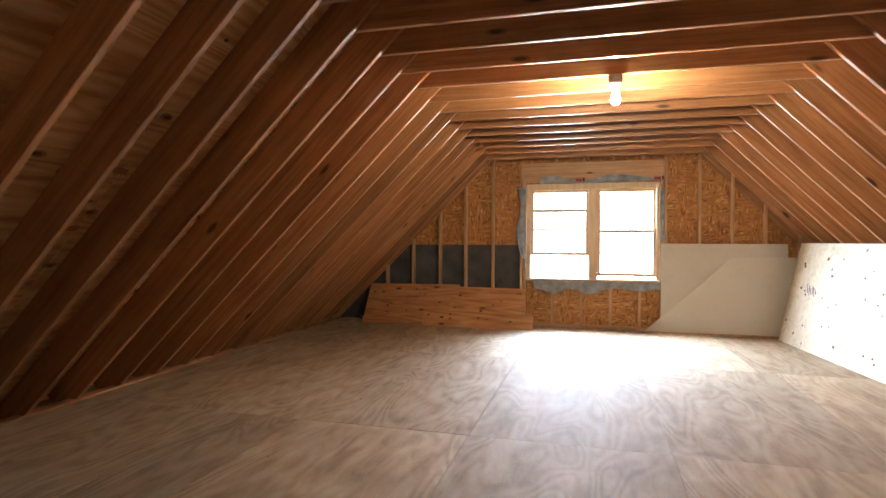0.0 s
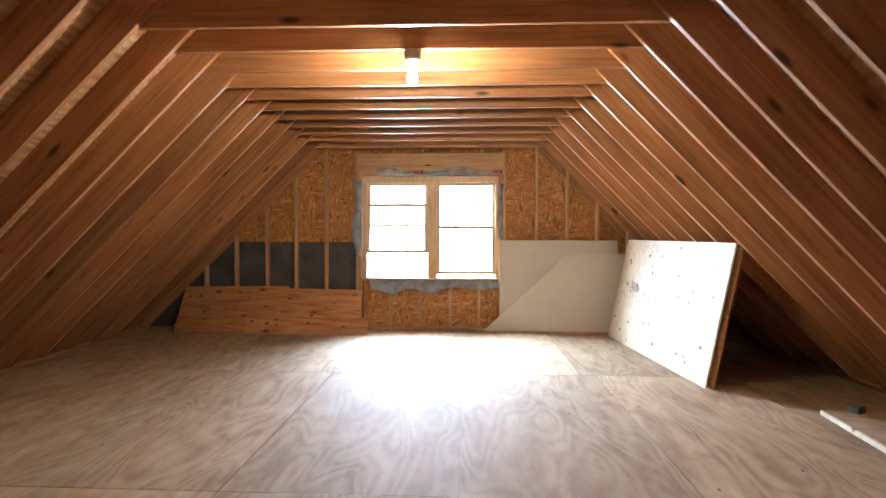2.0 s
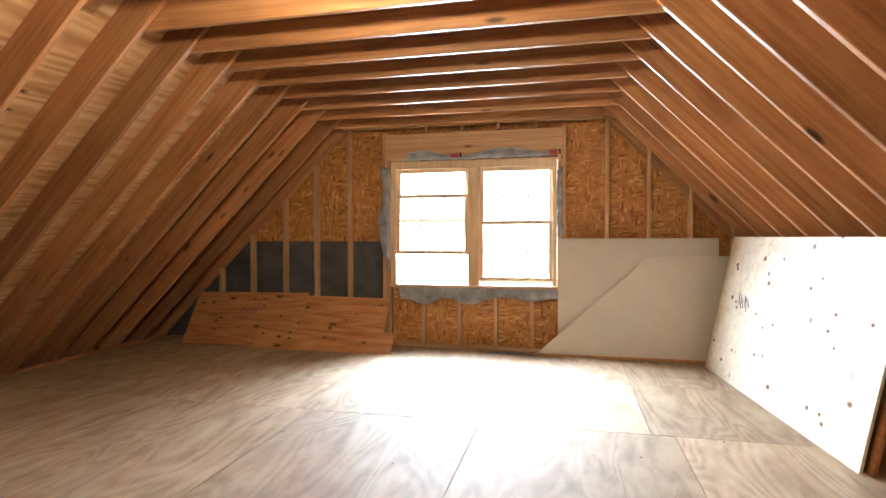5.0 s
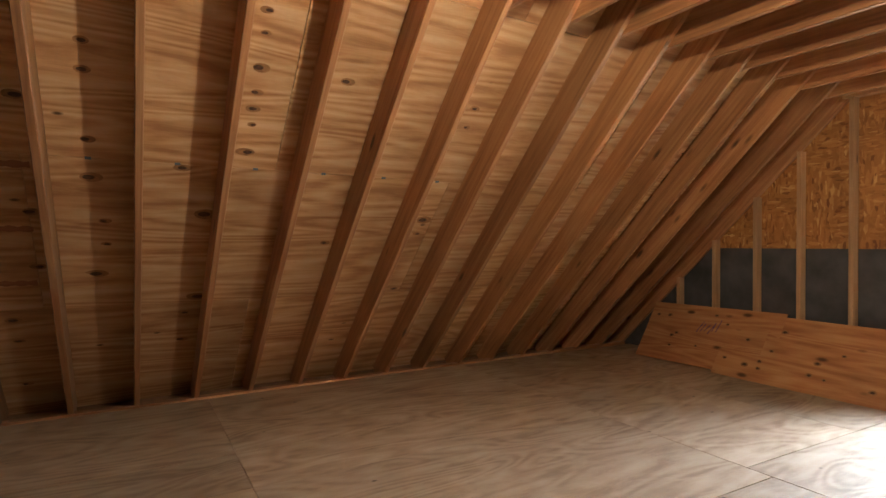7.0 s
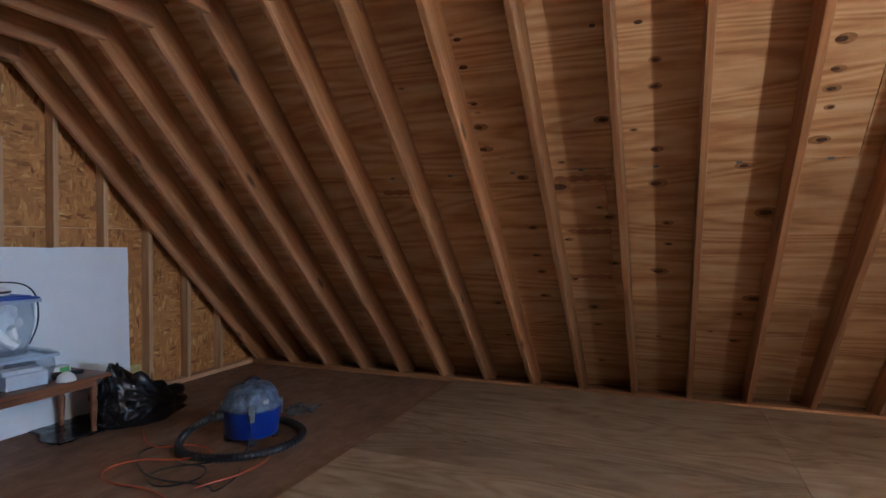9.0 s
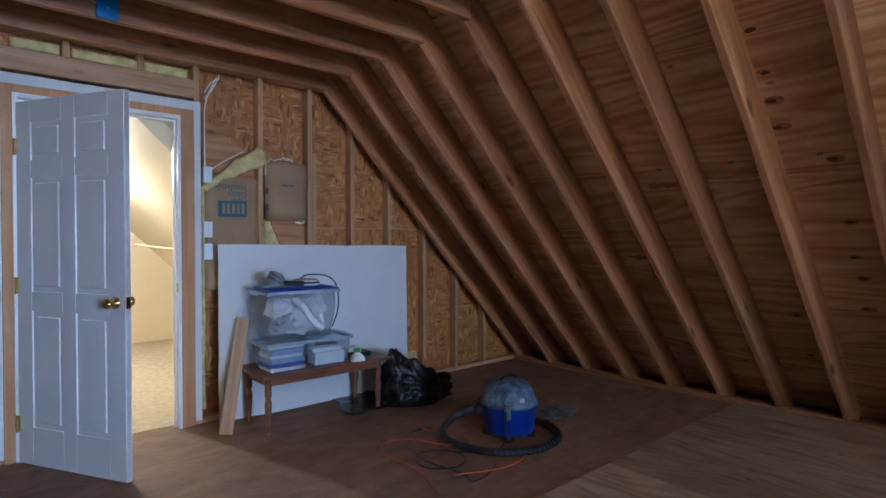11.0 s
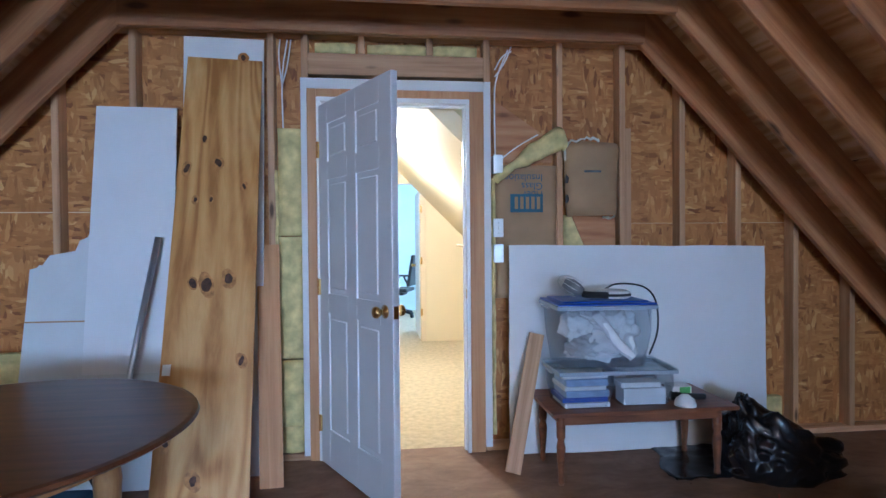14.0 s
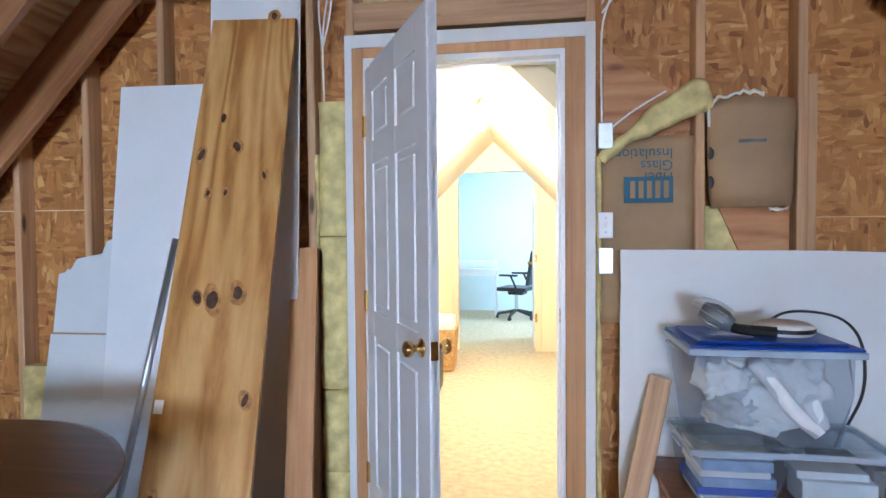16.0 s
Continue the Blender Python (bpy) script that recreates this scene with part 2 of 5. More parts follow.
# ---- mesh helpers
def put(name, bm, material, parent=None, smooth=False):
    me = bpy.data.meshes.new(name)
    bmesh.ops.recalc_face_normals(bm, faces=bm.faces)
    if smooth:
        for f in bm.faces:
            f.smooth = True
    bm.to_mesh(me)
    bm.free()
    me.materials.append(material)
    ob = new(name, me)
    ob.parent = parent
    return ob


def part(name, bm, material, parent, label="", smooth=False):
    ob = put(name, bm, material, parent, smooth)
    return tagged(ob, label) if label else ob


def thing(name, x, y, z, label, category, group="", kind=""):
    ob = new(name)
    ob.location = (x, y, z)
    return tagged(ob, label, category, group, kind)


def block(x0, x1, y0, y1, z0, z1, bevel=0.0, bm=None, segments=1):
    own = bmesh.new()
    bmesh.ops.create_cube(own, size=1.0, matrix=Matrix.Translation(((x0 + x1) / 2, (y0 + y1) / 2, (z0 + z1) / 2)) @ Matrix.Diagonal((abs(x1 - x0), abs(y1 - y0), abs(z1 - z0), 1)))
    if bevel:
        bmesh.ops.bevel(own, geom=own.edges[:], offset=bevel, segments=segments, affect="EDGES", profile=0.7)
    if bm is None:
        return own
    join(bm, own)
    return bm


def join(bm, other, m=None):
    me = bpy.data.meshes.new("joint")
    if m is not None:
        other.transform(m)
    other.to_mesh(me)
    other.free()
    bm.from_mesh(me)
    bpy.data.meshes.remove(me)
    return bm


def lathe(profile, steps=24, bm=None, m=None):
    own = bmesh.new()
    rings = []
    for r, z in profile:
        rings.append([own.verts.new((max(r, 1e-4) * math.cos(2 * math.pi * i / steps), max(r, 1e-4) * math.sin(2 * math.pi * i / steps), z)) for i in range(steps)])
    for a, b in zip(rings, rings[1:]):
        for i in range(steps):
            own.faces.new((a[i], a[(i + 1) % steps], b[(i + 1) % steps], b[i]))
    own.faces.new(rings[0][::-1])
    own.faces.new(rings[-1])
    if m is not None:
        own.transform(m)
    if bm is None:
        return own
    return join(bm, own)


def tube(points, radius, bm=None, sides=6, rounds=0):
    pts = [Vector(p) for p in points]
    for _ in range(rounds):
        q = [pts[0]]
        for a, b in zip(pts, pts[1:]):
            q += [a.lerp(b, 0.25), a.lerp(b, 0.75)]
        pts = q + [pts[-1]]
    own = bm or bmesh.new()
    prev, side = None, None
    for i, p in enumerate(pts):
        d = (pts[min(i + 1, len(pts) - 1)] - pts[max(i - 1, 0)]).normalized()
        if side is None:
            side = d.orthogonal().normalized()
        side = (side - d * side.dot(d)).normalized()
        up = d.cross(side)
        ring = [own.verts.new(p + radius * (math.cos(2 * math.pi * k / sides) * side + math.sin(2 * math.pi * k / sides) * up)) for k in range(sides)]
        if prev:
            for k in range(sides):
                own.faces.new((prev[k], prev[(k + 1) % sides], ring[(k + 1) % sides], ring[k]))
        else:
            own.faces.new(ring[::-1])
        prev = ring
    own.faces.new(prev)
    return own


def slab(points, thickness, bevel=0.0):
    """A flat sheet: a polygon in its own x and z, thick along y towards -y."""
    bm = bmesh.new()
    front = [bm.verts.new((x, 0, z)) for x, z in points]
    back = [bm.verts.new((x, -thickness, z)) for x, z in points]
    bm.faces.new(front)
    bm.faces.new(back[::-1])
    n = len(points)
    for i in range(n):
        bm.faces.new((front[i], front[(i + 1) % n], back[(i + 1) % n], back[i]))
    if bevel:
        bmesh.ops.bevel(bm, geom=bm.edges[:], offset=bevel, segments=1, affect="EDGES")
    return bm


BOARDS = {}


def board(name, a, b, width, depth, material, parent, face=(0, 0, 1)):
    """A sawn board from a to b; depth lies along face, width across it. Alike boards share one mesh."""
    a, b = Vector(a), Vector(b)
    length = (b - a).length
    key = (name, round(length, 3), width, depth, material.name)
    if key not in BOARDS:
        bm = block(-length / 2, length / 2, -width / 2, width / 2, -depth / 2, depth / 2)
        bmesh.ops.bevel(bm, geom=[e for e in bm.edges if abs(e.verts[0].co.x - e.verts[1].co.x) > 1e-4], offset=0.004, segments=1, affect="EDGES")
        me = bpy.data.meshes.new(name)
        bm.to_mesh(me)
        bm.free()
        me.materials.append(material)
        BOARDS[key] = me
    ob = new(name, BOARDS[key])
    x = (b - a).normalized()
    z = Vector(face)
    z = (z - x * z.dot(x)).normalized()
    y = z.cross(x)
    m = Matrix((x, y, z)).transposed().to_4x4()
    m.translation = (a + b) / 2
    ob.matrix_world = m
    ob.parent = parent
    return ob


def structure(name, bm, material, label):
    return tagged(put(name, bm, material), label, kind="structure")


# ---- the setting
SPAN, STEP, FIRST, PITCH = 3.95, 0.4115, 0.03, 0.953          # rafter line at the floor, rafter spacing, first rafter
LENGTH, OUT = 9.52, 4.266                        # window wall's sheathing, roof sheathing at floor level
LOW = -0.02                                     # level of the older floor by the door

# floors
structure("floor_old", block(-4.62, 4.62, -0.11, 9.7, LOW - 0.15, LOW), SUBFLOOR, "worn brown subfloor boards")
floor = structure("floor", block(-3.96, 3.9, 2.22, 9.5, LOW + 0.001, -0.006), SUBFLOOR, "plywood floor of large sheets with open seams")
SHEETS = {}


def floor_sheet(x0, x1, y0, y1):
    key = (round(x1 - x0, 3), round(y1 - y0, 3))
    if key not in SHEETS:
        bm = block(-key[0] / 2 + 0.0025, key[0] / 2 - 0.0025, -key[1] / 2 + 0.0025, key[1] / 2 - 0.0025, -0.014, 0)
        me = bpy.data.meshes.new("plywood_sheet")
        bm.to_mesh(me)
        bm.free()
        me.materials.append(FLOOR)
        SHEETS[key] = me
    ob = new("plywood_sheet", SHEETS[key])
    ob.location = ((x0 + x1) / 2, (y0 + y1) / 2, random.uniform(-0.0015, 0.0015))
    ob.parent = floor


for xs, ys in (((-3.98, -2.58), (2.24, 4.66, 7.07, 9.5)),
               ((-2.58, -2.06, -0.84, 0.38, 1.60, 2.82, 3.85), (2.24, 4.66)),
               ((-2.58, -2.06, -0.84, 0.38, 1.60, 2.82, 3.85), (4.66, 7.07)),
               ((-2.58, -2.20, -0.98, 0.24, 1.46, 2.68, 3.85), (7.07, 8.27, 9.5))):
    for x0, x1 in zip(xs, xs[1:]):
        for y0, y1 in zip(ys, ys[1:]):
            floor_sheet(x0, x1, y0, y1)

# roof slopes: backing, plywood sheets, rafters; the old frame runs slightly out of square
LEAN = {-1: ((0.0, -1.43, -3.78), (4.5, -1.41, -3.90), (6.5, -1.48, -3.96), (9.6, -1.57, -4.05)),
        1: ((0.0, 1.44, 3.78), (5.0, 1.50, 3.84), (7.0, 1.45, 3.86), (9.6, 1.31, 3.70))}


def frame_line(side, y):
    """Where a slope's rafter line stands at the tie's height and at the floor."""
    rows = LEAN[side]
    y = min(max(y, 0.0), 9.6)
    for a, b in zip(rows, rows[1:]):
        if y <= b[0]:
            k = (y - a[0]) / (b[0] - a[0])
            return a[1] + (b[1] - a[1]) * k, a[2] + (b[2] - a[2]) * k


def settle(side, p):
    """Moves a point of the square frame onto the frame as it stands."""
    top, foot = frame_line(side, p.y)
    k = min((p.z - 0.02) / 2.44, 1.0)
    return p + Vector(((1 - k) * (foot - side * SPAN) + k * (top - side * 1.39), 0, 0))


def slope_member(name, side, y, parent, wob=0.0):
    """One rafter: its lower edge runs through the frame line at y."""
    top, foot = frame_line(side, y)
    low_end, high_end = Vector((foot, y, 0.02)), Vector((top, y, 2.46))
    d = (high_end - low_end).normalized()
    face = Vector((side * d.z, 0, abs(d.x)))
    start = low_end + face * 0.11 - d * 0.2
    board(name, start, start + d * 5.8 + Vector((0, wob, 0)), 0.038, 0.216, RAFTER, parent, face)


for side, label in ((-1, "west"), (1, "east")):
    outer = bmesh.new()
    vs = [outer.verts.new(p) for p in ((side * (OUT + 0.5), -0.12, -0.2), (side * (OUT + 0.5), 9.9, -0.2), (0, 9.9, OUT + 0.3), (0, -0.12, OUT + 0.3), (side * (OUT + 0.6), -0.12, -0.15), (side * (OUT + 0.6), 9.9, -0.15), (0, 9.9, OUT + 0.45), (0, -0.12, OUT + 0.45))]
    for f in ((0, 1, 2, 3), (7, 6, 5, 4), (0, 3, 7, 4), (1, 5, 6, 2), (0, 4, 5, 1), (3, 2, 6, 7)):
        outer.faces.new([vs[i] for i in f])
    roof = structure("roof_" + label, outer, SHEATHING, "sloping roof of plywood sheets on rafters")
    up = Vector((-side, 0, PITCH)).normalized()
    out = Vector((side * PITCH, 0, 1)).normalized()
    for row in range(5):
        z0 = -0.016 + 0.842 * row
        y = 0.0 - (1.22 if row % 2 else 0.0)
        while y < 9.6:
            y0, y1 = max(y, -0.08), min(y + 2.44, 9.6)
            y += 2.44
            if y1 - y0 < 0.05:
                continue
            height = 1.22 if row < 4 else 1.02
            width = y1 - y0
            xa = Vector((0, -side, 0))
            m = Matrix((xa, up, xa.cross(up))).transposed().to_4x4()
            m.translation = Vector((side * (OUT - z0 / PITCH), (y0 + y1) / 2, z0))
            back = m.inverted()
            bm = bmesh.new()
            for i in range(3):
                block(-width / 2 + width * i / 3 + (0.002 if i == 0 else 0), -width / 2 + width * (i + 1) / 3 - (0.002 if i == 2 else 0), 0.002, height - 0.002, -0.012, 0, 0, bm)
            for v in bm.verts:
                v.co = back @ settle(side, m @ v.co)
            bmesh.ops.remove_doubles(bm, verts=bm.verts[:], dist=0.0005)
            inner = [f for f in bm.faces if len({round(v.co.x, 3) for v in f.verts}) == 1 and abs(abs(f.verts[0].co.x) - width / 2) > 0.01]
            bmesh.ops.delete(bm, geom=inner, context="FACES_ONLY")
            ob = put("roof_sheet", bm, SHEATHING)
            ob.matrix_world = m
            ob.parent = roof
    for k in range(24):
        y = FIRST + STEP * k
        if y > 9.4:
            continue
        slope_member("rafter", side, y + 0.019, roof, random.uniform(-0.006, 0.006))
    slope_member("end_rafter", side, 9.475, roof)
    rows = LEAN[side]
    for a, b in zip(rows, rows[1:]):
        board("wall_plate", (a[2] + side * 0.037, a[0], 0.0), (b[2] + side * 0.037, min(b[0], 9.5), 0.0), 0.075, 0.04, RAFTER, roof)

KNOT = plain("dark_knot", (0.07, 0.03, 0.015), 0.6, 0, 0.5, 40, 0.3)
RING = plain("knot_ring", (0.30, 0.15, 0.06), 0.6, 0, 0.3, 40, 0.3)
west = bpy.data.objects["roof_west"]
turn = Matrix((Vector((0, 1, 0)), Vector((1, 0, PITCH)).normalized(), Vector((0, 1, 0)).cross(Vector((1, 0, PITCH)).normalized()))).transposed().to_4x4()
for y0, col in ((2.98, (2.29, 2.18, 2.02, 1.91, 1.80)), (3.17, (1.64, 1.34, 1.03)), (3.15, (0.84, 1.15)), (3.39, (1.58, 1.26, 0.98)), (3.67, (2.27, 1.90, 1.40, 1.10)), (3.94, (2.12, 2.02, 1.75, 1.58, 1.05)), (4.0, (1.36, 1.23)), (3.87, (2.26,)), (4.52, (1.41, 0.87)), (4.45, (0.75, 0.53)), (4.38, (1.65,)), (4.70, (2.33, 2.25, 2.12, 2.02, 1.95, 1.88, 1.75)), (5.16, (2.12,)), (5.32, (1.24,)), (6.03, (2.09, 1.99, 1.41, 1.31, 0.86)), (3.5, (0.76, 0.61, 0.26)), (2.76, (0.76, 0.46))):
    for z in col:
        rr = random.uniform(0.011, 0.020) * (1.5 if z in (1.58, 1.41, 0.87, 1.05) else 0.85)
        for grow, h, mt in ((1.9, 0.0008, RING), (1.0, 0.0018, KNOT)):
            bm = lathe([(rr * grow, 0), (rr * grow * 0.9, h)], 14)
            bm.transform(Matrix.Diagonal((random.uniform(1.3, 1.7), 0.85, 1, 1)))
            ob = put("knot", bm, mt, west)
            m = turn.copy()
            m.translation = settle(-1, Vector((-(OUT - z / PITCH) + 0.001, y0 + random.uniform(-0.01, 0.01), z)))
            ob.matrix_world = m
STREAK = wood("heartwood_streak", (0.20, 0.075, 0.04), (0.28, 0.12, 0.06), (0.34, 0.16, 0.085), (1.2, 18, 18), 0.6)
for y0, z, long in ((3.53, 1.62, 0.33), (3.52, 1.31, 0.30), (3.50, 1.0, 0.30), (2.35, 1.58, 0.34), (1.95, 1.12, 0.32)):
    bm = bmesh.new()
    n = 14
    edge = [(-long / 2 + long * i / n, 0.024 + 0.007 * math.sin(i * 1.9 + z * 7)) for i in range(n + 1)]
    ring = [bm.verts.new((u, v, 0.0009)) for u, v in edge] + [bm.verts.new((u, -v * 0.8, 0.0009)) for u, v in reversed(edge)]
    bm.faces.new(ring)
    ob = put("heartwood_streak", bm, STREAK, west)
    m = turn.copy()
    m.translation = settle(-1, Vector((-(OUT - z / PITCH) + 0.0015, y0, z)))
    ob.matrix_world = m
CLIP = plain("galvanised_clip", (0.16, 0.19, 0.24), 0.4, 0.7)
for k in range(5, 15):
    y0 = FIRST + STEP * (k + 0.5)
    m = turn.copy()
    m.translation = settle(-1, Vector((-(OUT - 1.668 / PITCH) + 0.002, y0, 1.668)))
    ob = put("panel_clip", block(-0.014, 0.014, -0.008, 0.008, 0, 0.003), CLIP, west)
    ob.matrix_world = m
ties = tagged(new("ceiling_ties"), "rows of brown collar ties across the rafters", kind="structure")
for k in range(24):
    y = FIRST + STEP * k
    if y > 9.4:
        continue
    h = 2.415 + 0.045 * min(1.0, y / 2.0, max(0.0, (10.2 - y) / 2.0)) + random.uniform(-0.004, 0.004)
    west_end, east_end = frame_line(-1, y)[0] - random.uniform(0.02, 0.06), frame_line(1, y)[0] + random.uniform(0.02, 0.06)
    board("collar_tie", (west_end, y + 0.057, h + 0.095), (east_end, y + 0.057, h + 0.095 + random.uniform(-0.006, 0.006)), 0.038, 0.19, RAFTER, ties)


def gable(x0, x1, low, top=None):
    """A polygon of a gable between x0 and x1, cut by the roof."""
    lim = lambda x: max(low, (OUT + 0.25 - abs(x)) * PITCH)
    t = top if top else 99
    pts = [(x0, low), (x1, low)]
    xs = sorted({x1, 0.0, x0} | ({OUT + 0.25 - t / PITCH, t / PITCH - OUT - 0.25} if top else set()), reverse=True)
    for x in xs:
        if x0 <= x <= x1:
            pts.append((x, min(t, lim(x))))
    out = []
    for p in pts:
        if not out or (abs(p[0] - out[-1][0]) + abs(p[1] - out[-1][1])) > 1e-4:
            out.append(p)
    return out


def sheet(name, pts, y, thickness, material, parent, label=""):
    bm = slab(pts, thickness)
    bm.transform(Matrix.Translation((0, y, 0)))
    return part(name, bm, material, parent, label)


def outside(x0, x1, low):
    """The outer skin of a gable, up to the back of the roof."""
    lim = lambda x: (OUT + 0.44) * (1 - abs(x) / (OUT + 0.59))
    return [(x0, low), (x1, low), (x1, lim(x1))] + ([(0.0, lim(0))] if x0 < 0 < x1 else []) + [(x0, lim(x0))]


# window wall
WX0, WX1, WZ0, WZ1 = -1.025, 0.825, 0.705, 2.085
wall_n = tagged(new("wall_window"), "bare gable wall of studs and strand board round a window", kind="structure")
for pts in (outside(-4.6, WX0 - 0.02, LOW), outside(WX1 + 0.02, 4.6, LOW), outside(WX0 - 0.02, WX1 + 0.02, WZ1 + 0.02), [(WX0 - 0.02, LOW), (WX1 + 0.02, LOW), (WX1 + 0.02, WZ0 - 0.02), (WX0 - 0.02, WZ0 - 0.02)]):
    sheet("outer_wall", pts, LENGTH + 0.13, 0.1, FELT, wall_n)
for x0, x1 in ((-2.30, -1.10), (0.85, 1.75), (1.75, 2.95), (-3.5, -2.30)):
    sheet("strand_board", gable(x0 + 0.002, x1 - 0.002, 1.19), LENGTH + 0.012, 0.012, OSB, wall_n)
sheet("strand_board", gable(-1.10, 0.85, 2.09), LENGTH + 0.012, 0.012, OSB, wall_n)
sheet("strand_board", [(-1.03, 0.0), (0.85, 0.0), (0.85, 0.70), (-1.03, 0.70)], LENGTH + 0.012, 0.012, OSB, wall_n)
sheet("strand_board", [(0.85, 0.0), (3.0, 0.0), (3.0, 1.188), (0.85, 1.188)], LENGTH + 0.012, 0.012, OSB, wall_n)
sheet("dark_board", [(-4.1, 0.0), (-1.10, 0.0), (-1.10, 1.188), (-4.1, 1.188)], LENGTH + 0.010, 0.012, FELT, wall_n, "dark grey sheathing board")
SW, SD, SY = 0.038, 0.088, 9.462
for x in (-3.22, -2.79, -2.355, -1.95, -1.53, 1.335, 1.745, 2.145, 2.55):
    board("stud", (x, SY, 0.04), (x, SY, (OUT - 0.14 - abs(x)) * PITCH), SW, SD, STUD, wall_n, (0, 1, 0))
for x in (-1.10, 0.90):
    board("stud", (x, SY, 0.04), (x, SY, 2.42), SW, SD, STUD, wall_n, (0, 1, 0))
for x in (-1.055, 0.855):
    board("stud", (x, SY, 0.04), (x, SY, 2.12), SW, SD, STUD, wall_n, (0, 1, 0))
for x in (-0.645, -0.235, 0.172, 0.565):
    board("stud", (x, SY, 0.04), (x, SY, 0.66), SW, SD, STUD, wall_n, (0, 1, 0))
for x in (-0.6, -0.2, 0.2, 0.6):
    board("block", (x, SY, 2.41), (x, SY, 2.47), SW, SD, STUD, wall_n, (0, 1, 0))
board("bottom_plate", (-3.7, SY, 0.02), (3.7, SY, 0.02), 0.038, SD, STUD, wall_n, (0, 1, 0))
board("sill_plate", (-1.03, SY, 0.68), (0.84, SY, 0.68), 0.038, SD, STUD, wall_n, (0, 1, 0))
board("top_plate", (-1.6, SY, 2.49), (1.6, SY, 2.49), 0.038, SD, STUD, wall_n, (0, 1, 0))
board("header", (-1.08, SY - 0.01, 2.25), (0.88, SY - 0.01, 2.25), 0.285, 0.07, STUD, wall_n, (0, 1, 0))

# window: frame, two sashes each side, thin grilles, panes
win = tagged(new("window_1"), "twin pine double-hung window, one sash raised, in grey wrap", kind="structure")
FY0, FY1 = 9.425, 9.53


def rail(name, x0, x1, z0, z1, y0=FY0, y1=FY1, bevel=0.004):
    return part(name, block(x0, x1, y0, y1, z0, z1, bevel), PINE_TRIM, win)


rail("window_frame", WX0, WX0 + 0.062, WZ0, WZ1)
rail("window_frame", WX1 - 0.045, WX1, WZ0, WZ1)
rail("window_frame", WX0 + 0.062, WX1 - 0.045, WZ1 - 0.085, WZ1)
rail("window_sill", WX0 - 0.012, WX1 + 0.012, WZ0 - 0.03, WZ0 + 0.004, 9.405, FY1)
rail("mullion", -0.135, -0.012, WZ0, WZ1 - 0.085, FY0 + 0.004)

for x0, x1, z0, z1 in ((WX1 + 0.001, WX1 + 0.024, WZ0 - 0.024, WZ1 + 0.024), (WX0 - 0.024, WX0 - 0.001, WZ0 - 0.024, WZ1 + 0.024), (WX0 - 0.001, WX1 + 0.001, WZ1 + 0.001, WZ1 + 0.024), (WX0 - 0.001, WX1 + 0.001, WZ0 - 0.024, WZ0 - 0.001)):
    rail("shim", x0, x1, z0, z1, 9.534, 9.62, 0.0)


def sash(x0, x1, z0, z1, y, bars):
    w = 0.042
    for za, zb in ((z0, z0 + w), (z1 - w, z1)):
        part("sash_rail", block(x0, x1, y, y + 0.034, za, zb, 0.003), PINE_TRIM, win)
    for a, b in ((x0, x0 + w), (x1 - w, x1)):
        part("sash_stile", block(a, b, y, y + 0.034, z0 + w, z1 - w, 0.003), PINE_TRIM, win)
    p = part("pane", block(x0 + w, x1 - w, y + 0.015, y + 0.019, z0 + w, z1 - w), GLASS, win)
    p.visible_shadow = False
    for i in range(1, 3):
        x = x0 + (x1 - x0) * i / 3
        part("grille_bar", block(x - 0.009, x + 0.009, y + 0.02, y + 0.026, z0 + w, z1 - w), WHITE, win)
    z = (z0 + z1) / 2
    if bars:
        part("grille_bar", block(x0 + w, x1 - w, y + 0.021, y + 0.025, z - 0.009, z + 0.009), WHITE, win)


sash(-0.963, -0.135, 1.045, 1.715, 9.445, True)
sash(-0.963, -0.135, 1.40, 2.0, 9.485, False)
sash(-0.012, 0.78, 0.755, 1.415, 9.445, True)
sash(-0.012, 0.78, 1.375, 2.0, 9.485, True)


def ragged(name, pts, y, puff, material, parent, label, seed):
    """A crumpled strip of wrap along a line of (x, z, x, z) pairs."""
    r = random.Random(seed)
    bm = bmesh.new()
    rows = []
    for (xa, za), (xb, zb) in pts:
        rows.append([bm.verts.new((xa + (xb - xa) * k / 4 + r.uniform(-0.006, 0.006), y - puff * math.sin(math.pi * (k + 0.6) / 5) * r.uniform(0.4, 1.2), za + (zb - za) * k / 4 + r.uniform(-0.008, 0.008))) for k in range(5)])
    for a, b in zip(rows, rows[1:]):
        for k in range(4):
            bm.faces.new((a[k], a[k + 1], b[k + 1], b[k]))
    bmesh.ops.solidify(bm, geom=bm.faces[:], thickness=0.002)
    return part(name, bm, material, parent, label, True)


r = random.Random(5)
low = lambda x: 0.565 - 0.10 * math.exp(-((x + 0.62) / 0.14) ** 2) - 0.05 * math.exp(-((x + 0.1) / 0.2) ** 2) + 0.02 * math.sin(x * 9)
xs = [-0.92 + 1.74 * i / 26 for i in range(27)]
ragged("house_wrap", [((x, WZ0 - 0.028), (x + 0.02, low(x))) for x in xs], 9.41, 0.022, PAPER, win, "crumpled grey house wrap below the sill", 1)
xs = [-0.82 + 1.63 * i / 24 for i in range(25)]
ragged("house_wrap", [((x, WZ1 + 0.005), (x, 2.165 + 0.03 * math.sin(x * 7) + 0.015 * (x > 0.2))) for x in xs], 9.405, 0.02, PAPER, win, "crumpled grey house wrap above the window", 2)
zs = [0.86 + 1.17 * i / 20 for i in range(21)]
